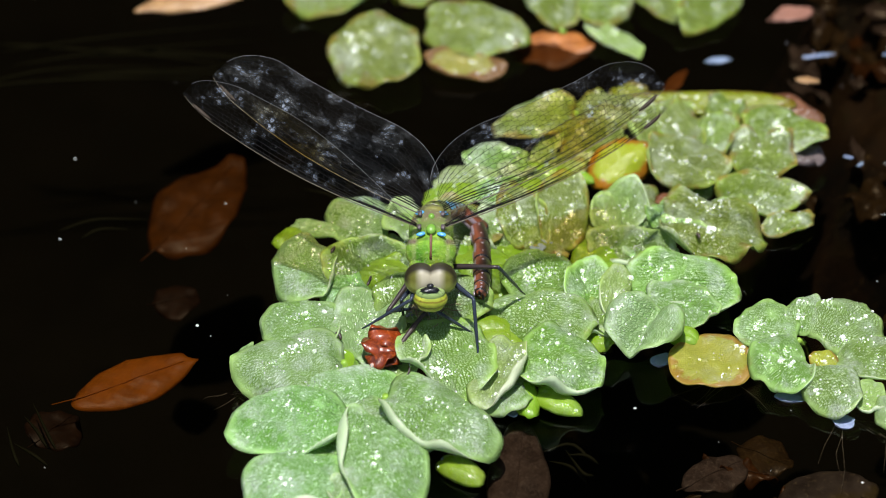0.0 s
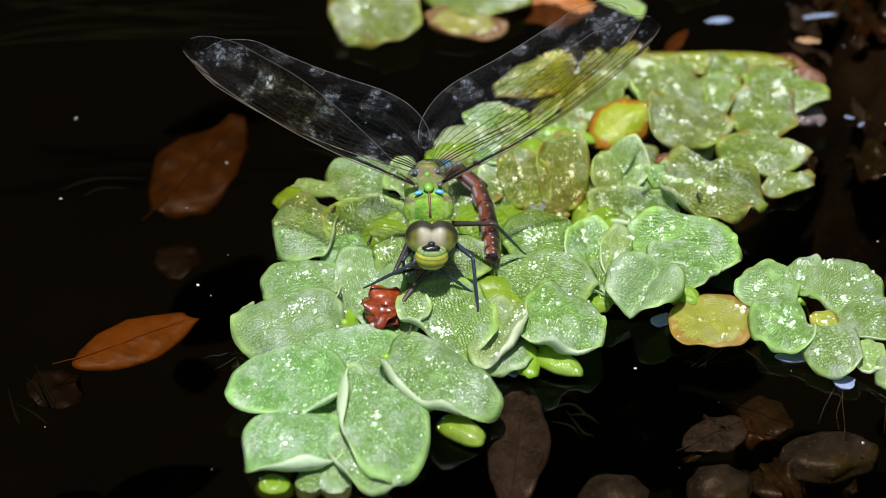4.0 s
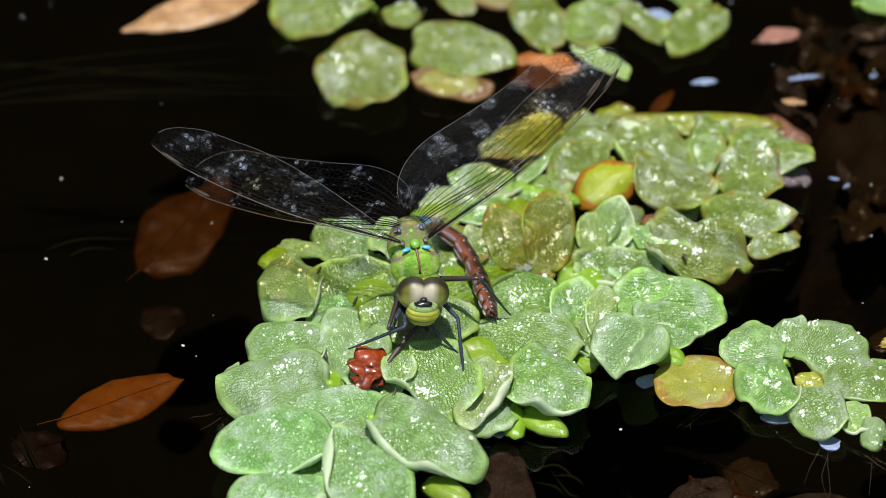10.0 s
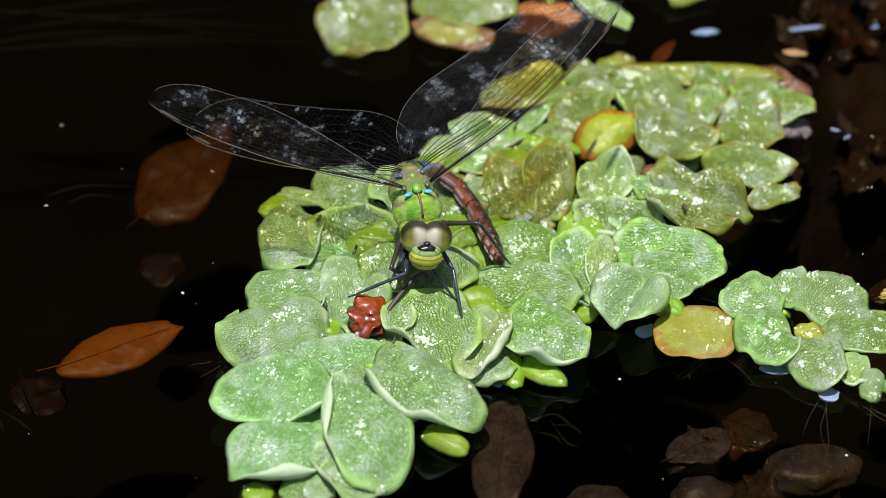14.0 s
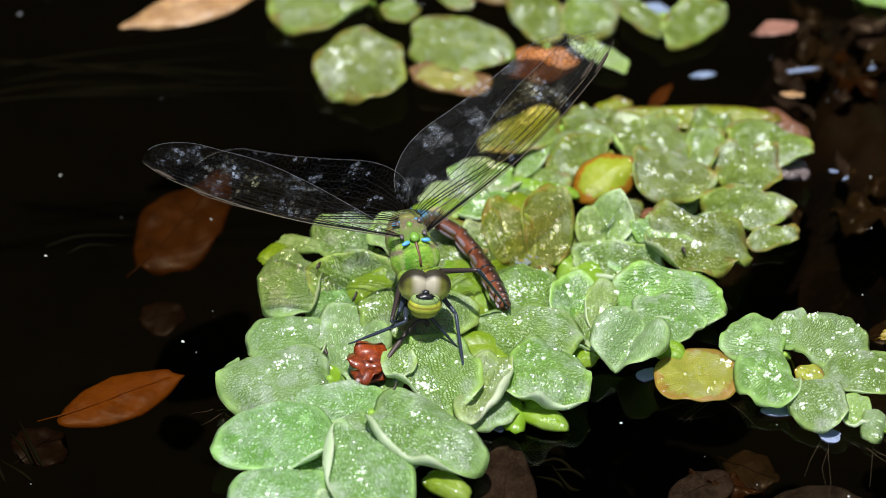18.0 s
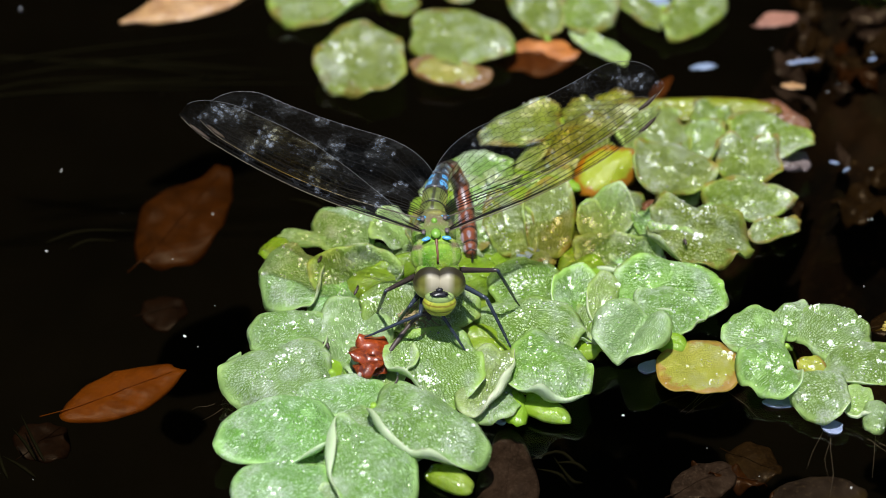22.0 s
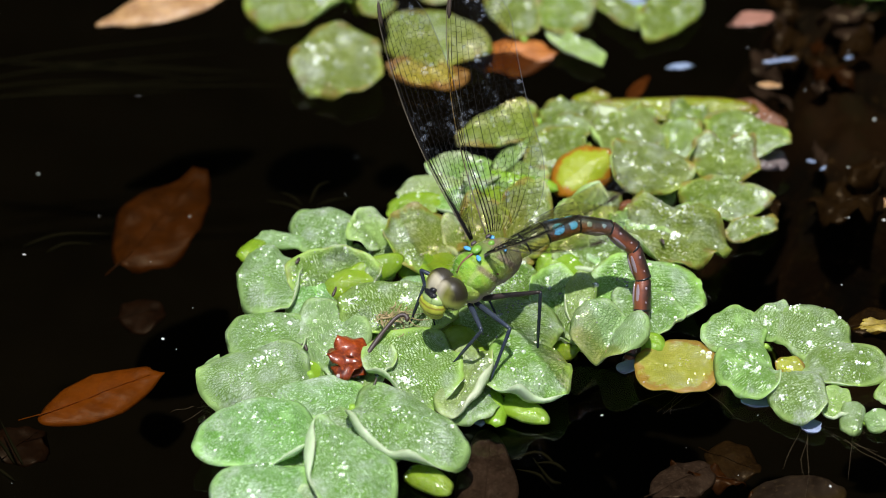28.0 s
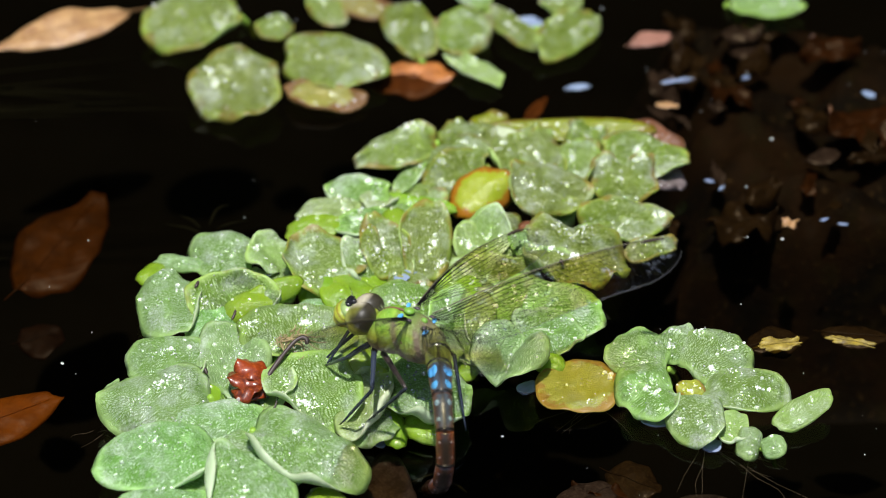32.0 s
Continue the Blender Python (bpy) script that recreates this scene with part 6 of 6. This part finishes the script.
key(4, (-5.5, -19.2, 22.6, 22, 0, 5),
    ((-1.1, 3.1, 8.0), (5.4, 12.7, 4.4), (6.6, -21.7, 8.0)),
    ((-0.871, 0.255, 0.421), (-0.880, 0.414, 0.188), (0.823, 0.313, 0.475), (0.797, 0.455, 0.357)),
    ((-9.8, -25.9, 6.0), (-17.2, -32.8, 9.0), (-5.9, -22.1, 5.0), (2.9, -30.5, 6.0), (4.1, -37.0, 5.0), (12.7, -20.9, 7.0)))
key(7, (-7.2, -20.2, 22.6, 22, 0, 8),
    ((-3.7, 2.1, 8.0), (2.5, 11.7, 4.4), (8.2, -21.8, 8.0)),
    ((-0.883, 0.238, 0.380), (-0.840, 0.535, 0.000), (0.775, 0.355, 0.523), (0.744, 0.540, 0.333)),
    ((-9.8, -25.9, 6.0), (-17.2, -32.8, 9.0), (-5.9, -22.1, 5.0), (2.9, -30.5, 6.0), (4.1, -37.0, 5.0), (12.7, -20.9, 7.0)))
key(9, (-5.9, -18.3, 22.6, 22, 0, 13),
    ((-2.3, 4.4, 8.0), (3.6, 13.9, 4.4), (9.0, -22.1, 8.0)),
    ((-0.924, 0.183, 0.311), (-0.885, 0.464, -0.155), (0.747, 0.373, 0.550), (0.733, 0.576, 0.301)),
    ((-9.8, -25.9, 6.0), (-17.2, -32.8, 9.0), (-5.9, -22.1, 5.0), (2.9, -30.5, 6.0), (4.1, -37.0, 5.0), (12.7, -20.9, 7.0)))
key(13, (-5.5, -16.8, 22.6, 22, 0, 16),
    ((-2.2, 6.0, 8.0), (2.4, 15.6, 4.4), (11.0, -21.9, 8.0)),
    ((-0.948, 0.141, 0.266), (-0.897, 0.437, -0.155), (0.742, 0.509, 0.437), (0.700, 0.619, 0.291)),
    ((-9.8, -25.9, 6.0), (-17.2, -32.8, 9.0), (-5.9, -22.1, 5.0), (2.9, -30.5, 6.0), (4.1, -37.0, 5.0), (12.7, -20.9, 7.0)))
key(17, (-6.8, -17.3, 22.6, 22, 0, 16),
    ((-3.4, 5.5, 8.0), (1.6, 15.0, 4.4), (12.6, -25.5, 8.0)),
    ((-0.956, 0.124, 0.266), (-0.851, 0.496, -0.235), (0.692, 0.411, 0.594), (0.670, 0.615, 0.351)),
    ((-9.8, -25.9, 6.0), (-17.2, -32.8, 9.0), (-5.9, -22.1, 5.0), (2.9, -30.5, 6.0), (4.1, -37.0, 5.0), (12.7, -20.9, 7.0)))
key(19, (-5.3, -18.0, 22.6, 22, 0, 18),
    ((-1.2, 4.9, 8.0), (4.0, 14.3, 4.4), (13.3, -24.2, 8.0)),
    ((-0.967, 0.101, 0.236), (-0.910, 0.415, -0.110), (0.739, 0.379, 0.558), (0.748, 0.504, 0.382)),
    ((-9.8, -25.9, 6.0), (-17.2, -32.8, 9.0), (-5.9, -22.1, 5.0), (2.9, -30.5, 6.0), (4.1, -37.0, 5.0), (12.7, -20.9, 7.0)))
key(20, (-4.0, -18.0, 22.6, 22, 0, 11),
    ((0.3, 4.7, 12.0), (8.6, 18.8, 6.8), (13.5, -25.0, 7.0)),
    ((-0.948, 0.230, 0.219), (-0.887, 0.461, 0.006), (0.796, 0.333, 0.505), (0.797, 0.483, 0.322)),
    ((-9.8, -25.9, 6.0), (-17.2, -32.8, 9.0), (-5.9, -22.1, 5.0), (2.9, -30.5, 6.0), (4.1, -37.0, 5.0), (12.7, -20.9, 7.0)))
key(21, (-1.6, -17.7, 22.6, 22, 0, 0),
    ((0.9, -0.7, 26.0), (10.7, 21.4, 18.0), (13.3, -5.4, 5.0)),
    ((-0.914, 0.201, 0.352), (-0.870, 0.457, 0.184), (0.846, 0.514, 0.140), (0.873, 0.257, 0.415)),
    ((-9.8, -25.9, 6.0), (-17.2, -32.8, 9.0), (-5.9, -22.1, 5.0), (2.9, -30.5, 6.0), (4.1, -37.0, 5.0), (12.7, -20.9, 7.0)))
key(22, (-1.6, -18.5, 22.6, 22, 0, 5),
    ((-0.8, 2.8, 24.0), (4.2, 31.9, 5.0), (5.4, -7.7, 5.0)),
    ((-0.903, 0.217, 0.370), (-0.896, 0.410, 0.173), (0.831, 0.543, 0.120), (0.869, 0.261, 0.420)),
    ((-8.9, -25.7, 6.0), (-14.6, -32.7, 9.0), (-12.6, -23.3, 6.0), (4.2, -33.8, 6.0), (12.7, -32.4, 5.0), (14.0, -21.8, 7.0)))
key(23, (-2.0, -15.8, 23.6, 22, 0, 5),
    ((-1.2, 3.0, 20.0), (1.0, 30.0, 4.0), (1.9, -2.8, 4.0)),
    ((-0.922, 0.302, 0.242), (-0.896, 0.226, 0.338), (0.859, 0.463, 0.218), (0.866, 0.264, 0.424)),
    ((-8.9, -25.7, 6.0), (-14.6, -32.7, 9.0), (-12.6, -23.3, 6.0), (4.2, -33.8, 6.0), (12.7, -32.4, 5.0), (14.0, -21.8, 7.0)))
key(24, (2.8, -15.1, 23.2, 20, 0, -4),
    ((6.3, -0.2, 28.0), (19.8, 32.3, 16.0), (13.5, -8.2, 5.0)),
    ((-0.842, 0.291, 0.455), (-0.795, 0.522, 0.308), (0.810, 0.581, -0.081), (0.907, 0.303, 0.293)),
    ((-9.8, -28.8, 7.0), (-8.8, -25.2, 6.0), (-4.6, -16.4, 6.0), (9.1, -31.9, 6.0), (12.8, -30.9, 5.0), (19.1, -19.7, 7.0)))
key(25, (6.2, -14.0, 24.2, 20, -4, -26),
    ((13.1, -5.0, 16.0), (19.9, 9.7, 8.0), (19.7, -9.4, 5.0)),
    ((-0.663, 0.650, 0.373), (-0.394, 0.906, 0.158), (0.877, 0.466, -0.116), (0.700, 0.686, -0.199)),
    ((-6.1, -23.0, 6.0), (-7.2, -25.4, 6.0), (-4.5, -19.8, 6.0), (9.0, -24.9, 6.0), (11.7, -24.6, 5.0), (23.6, -26.4, 7.0)))
key(27.5, (12.8, -22.4, 23.5, 16, -4, -62),
    ((30.5, -18.1, 27.0), (47.4, -14.9, 20.0), (42.6, -26.0, 2.0)),
    ((-0.377, 0.542, 0.751), (-0.136, 0.845, 0.517), (0.492, -0.542, 0.681), (0.390, -0.736, 0.553)),
    ((-3.6, -27.9, 6.0), (2.2, -22.4, 6.0), (12.9, -13.7, 6.0), (8.4, -29.7, 6.0), (15.1, -32.2, 5.0), (21.3, -35.1, 6.0)))
key(28, (13.2, -25.4, 22.5, 16, -4, -58),
    ((28.7, -16.4, 27.0), (46.9, -9.9, 20.0), (39.6, -26.8, 2.0)),
    ((-0.350, 0.549, 0.759), (-0.136, 0.682, 0.718), (0.484, -0.517, 0.706), (0.384, -0.703, 0.598)),
    ((-2.3, -25.5, 6.0), (2.4, -25.6, 6.0), (14.0, -23.8, 6.0), (5.4, -36.7, 6.0), (12.0, -41.5, 5.0), (21.0, -35.1, 6.0)))
key(29, (14.8, -27.9, 22.2, 14, -4, -78),
    ((36.1, -21.4, 26.0), (52.9, -22.4, 17.0), (48.9, -36.1, 2.0)),
    ((-0.164, 0.660, 0.733), (0.204, 0.574, 0.793), (0.354, -0.600, 0.717), (0.260, -0.814, 0.519)),
    ((-1.4, -25.8, 6.0), (1.7, -29.1, 6.0), (14.4, -21.4, 6.0), (1.4, -36.9, 6.0), (11.8, -42.6, 5.0), (26.1, -24.1, 6.0)))
key(30, (16.7, -30.3, 21.8, 12, -4, -86),
    ((35.0, -34.0, 26.0), (52.0, -46.0, 13.0), (41.0, -32.0, -3.0)),
    ((0.033, 0.779, 0.626), (0.401, 0.531, 0.747), (0.303, -0.620, 0.724), (0.082, -0.847, 0.525)),
    ((0.3, -29.1, 6.0), (2.9, -28.9, 6.0), (16.6, -26.1, 6.0), (1.8, -37.0, 6.0), (10.9, -43.9, 5.0), (21.0, -48.9, 6.0)))
key(31, (17.7, -31.5, 21.4, 10, -4, -92),
    ((33.3, -43.2, 22.0), (42.2, -52.2, 8.0), (23.7, -44.8, -3.0)),
    ((0.111, 0.873, 0.474), (0.489, 0.799, 0.349), (0.421, -0.657, 0.625), (0.104, -0.808, 0.580)),
    ((1.0, -28.4, 6.0), (4.9, -30.1, 6.0), (17.5, -27.3, 6.0), (4.3, -35.1, 6.0), (10.8, -45.1, 5.0), (21.1, -49.6, 6.0)))
key(31.5, (14.8, -35.1, 21.5, 0, -8, -104),
    ((27.8, -49.7, 20.0), (35.5, -60.7, 8.0), (16.6, -50.3, -3.0)),
    ((0.516, 0.854, 0.068), (0.765, 0.593, 0.252), (0.110, -0.907, 0.407), (0.464, -0.723, 0.512)),
    ((1.2, -28.0, 6.0), (1.7, -29.6, 6.0), (19.4, -28.6, 6.0), (1.6, -36.2, 6.0), (2.4, -46.0, 5.0), (20.2, -51.2, 6.0)))
key(32, (17.7, -39.6, 21.3, -6, -8, -114),
    ((20.5, -54.0, 24.0), (23.0, -72.0, 14.0), (20.2, -57.0, -1.0)),
    ((0.448, 0.835, -0.319), (0.954, 0.248, 0.170), (-0.384, -0.746, 0.544), (0.080, -0.855, 0.513)),
    ((-0.0, -29.5, 6.0), (0.5, -31.1, 6.0), (25.8, -47.2, 4.0), (0.2, -30.8, 6.0), (3.0, -46.0, 5.0), (8.1, -46.2, 6.0)))


def between(t):
    """The dragonfly's key values at t, from the keys on both sides."""
    i = max(k for k in range(len(MOMENTS)) if MOMENTS[k][0] <= t + 1e-6)
    if i == len(MOMENTS) - 1:
        return MOMENTS[i][1:]
    a, b = MOMENTS[i], MOMENTS[i + 1]
    f = (t - a[0]) / (b[0] - a[0])
    f = f * f * (3 - 2 * f) if b[0] - a[0] > 1.2 else f
    return [x + (y - x) * f for x, y in zip(a[1:], b[1:])]


def frame_of(x, up):
    """A turn whose x axis is x and whose z axis leans to up."""
    x = Vector(x).normalized()
    z = (Vector(up) - x * x.dot(Vector(up))).normalized()
    return Matrix((x, z.cross(x), z)).transposed().to_4x4()


def tail_poses(line):
    """A pose for each tail ring along the bent line, in mm."""
    pts = []
    for i in range(161):
        s = i / 160
        pts.append(Vector((1 - s) ** 3 * line[0] + 3 * s * (1 - s) ** 2 * line[1] + 3 * s * s * (1 - s) * line[2] + s ** 3 * line[3]))
    way = (pts[-1] - pts[-2]).normalized()
    pts += [pts[-1] + way * 0.4 * k for k in range(1, 100)]
    marks, run = [], 0.0
    wanted = [sum(RINGS[:k]) for k in range(len(RINGS) + 1)]
    for p, q in zip(pts, pts[1:]):
        step = (q - p).length
        while len(marks) < len(wanted) and run + step >= wanted[len(marks)]:
            marks.append(p + (q - p) * ((wanted[len(marks)] - run) / max(step, 1e-9)))
        run += step
    up = Vector((0, 0, 1))
    out = []
    for a, b in zip(marks, marks[1:]):
        y = (b - a).normalized()
        x = y.cross(up).normalized()
        up = x.cross(y)
        m = Matrix((x, y, up)).transposed().to_4x4()
        m.translation = a * MM
        out.append(m)
    return out


def knee(hip, foot, a, b, up):
    """The knee of a two-bone leg that bends towards up; the foot is drawn in when it is out of reach."""
    way = foot - hip
    d = min(way.length, (a + b) * 0.998)
    way.normalize()
    along = (a * a - b * b + d * d) / (2 * d)
    out = math.sqrt(max(0.0, a * a - along * along))
    side = (up - way * up.dot(way)).normalized()
    return hip + way * along + side * out, hip + way * d


def motions():
    """Keys all that the dragonfly does."""
    times = sorted({round(0.5 * k, 1) for k in range(65)} | {k[0] for k in MOMENTS})
    rows = {ob: [] for ob in (body, head, *wings, *tail, *(bone for leg in legs for bone in leg))}
    for t in times:
        place, line, ways, feet = between(t)
        m = pose(*(place[:3] * MM), *place[3:])
        rows[body].append((t, m))
        back = m.inverted()
        turn_over = min(1.0, max(0.0, (t - 24) / 3.5))
        rows[head].append((t, pose(*(v * MM for v in HEAD_AT), 0, 0, -0.85 * place[5] * (1 - turn_over)) @ pose(0, 0, 0, -26)))
        turn = back.to_3x3()
        for k, ob in enumerate(wings):
            side = -1 if k < 2 else 1
            x = turn @ Vector(ways[k])
            w = frame_of(x * side, (0, 0, 1))
            w.translation = Vector(ROOTS[k]) * MM
            rows[ob].append((t, w))
        root = m @ (Vector(TAIL_ROOT) * MM) / MM
        for ob, p in zip(tail, tail_poses([np.array(root), *line])):
            rows[ob].append((t, back @ p))
        for k, (femur, tibia) in enumerate(legs):
            hip = Vector(HIPS[k])
            foot = back @ (Vector(feet[k]) * MM) / MM
            a, b = BONES[k]
            bend, end = knee(hip, foot, a, b, Vector(BENDS[k]).lerp(Vector(LATE_BENDS[k]), turn_over))
            f = frame_of(bend - hip, (0, 0, 1))
            f.translation = hip * MM
            g = frame_of(end - bend, (0, 0, 1))
            g.translation = bend * MM
            rows[femur].append((t, f))
            rows[tibia].append((t, f.inverted() @ g))
    for fern in drifting:
        m = Matrix.Translation(fern.location)
        rows[fern] = [(t, Matrix.Translation(DRIFT_ROUND + Vector((-0.16, 0.34, 0)) * a * MM) @ pose(0, 0, 0, 0, 0, a) @ Matrix.Translation(-DRIFT_ROUND) @ m) for t, a in ((0, 0.0), (20, 0.0), (26, -0.5), (28, -1.5), (30, -3.5), (32, -5.0))]
    for ob, keyed in rows.items():
        walk(ob, keyed)


motions()
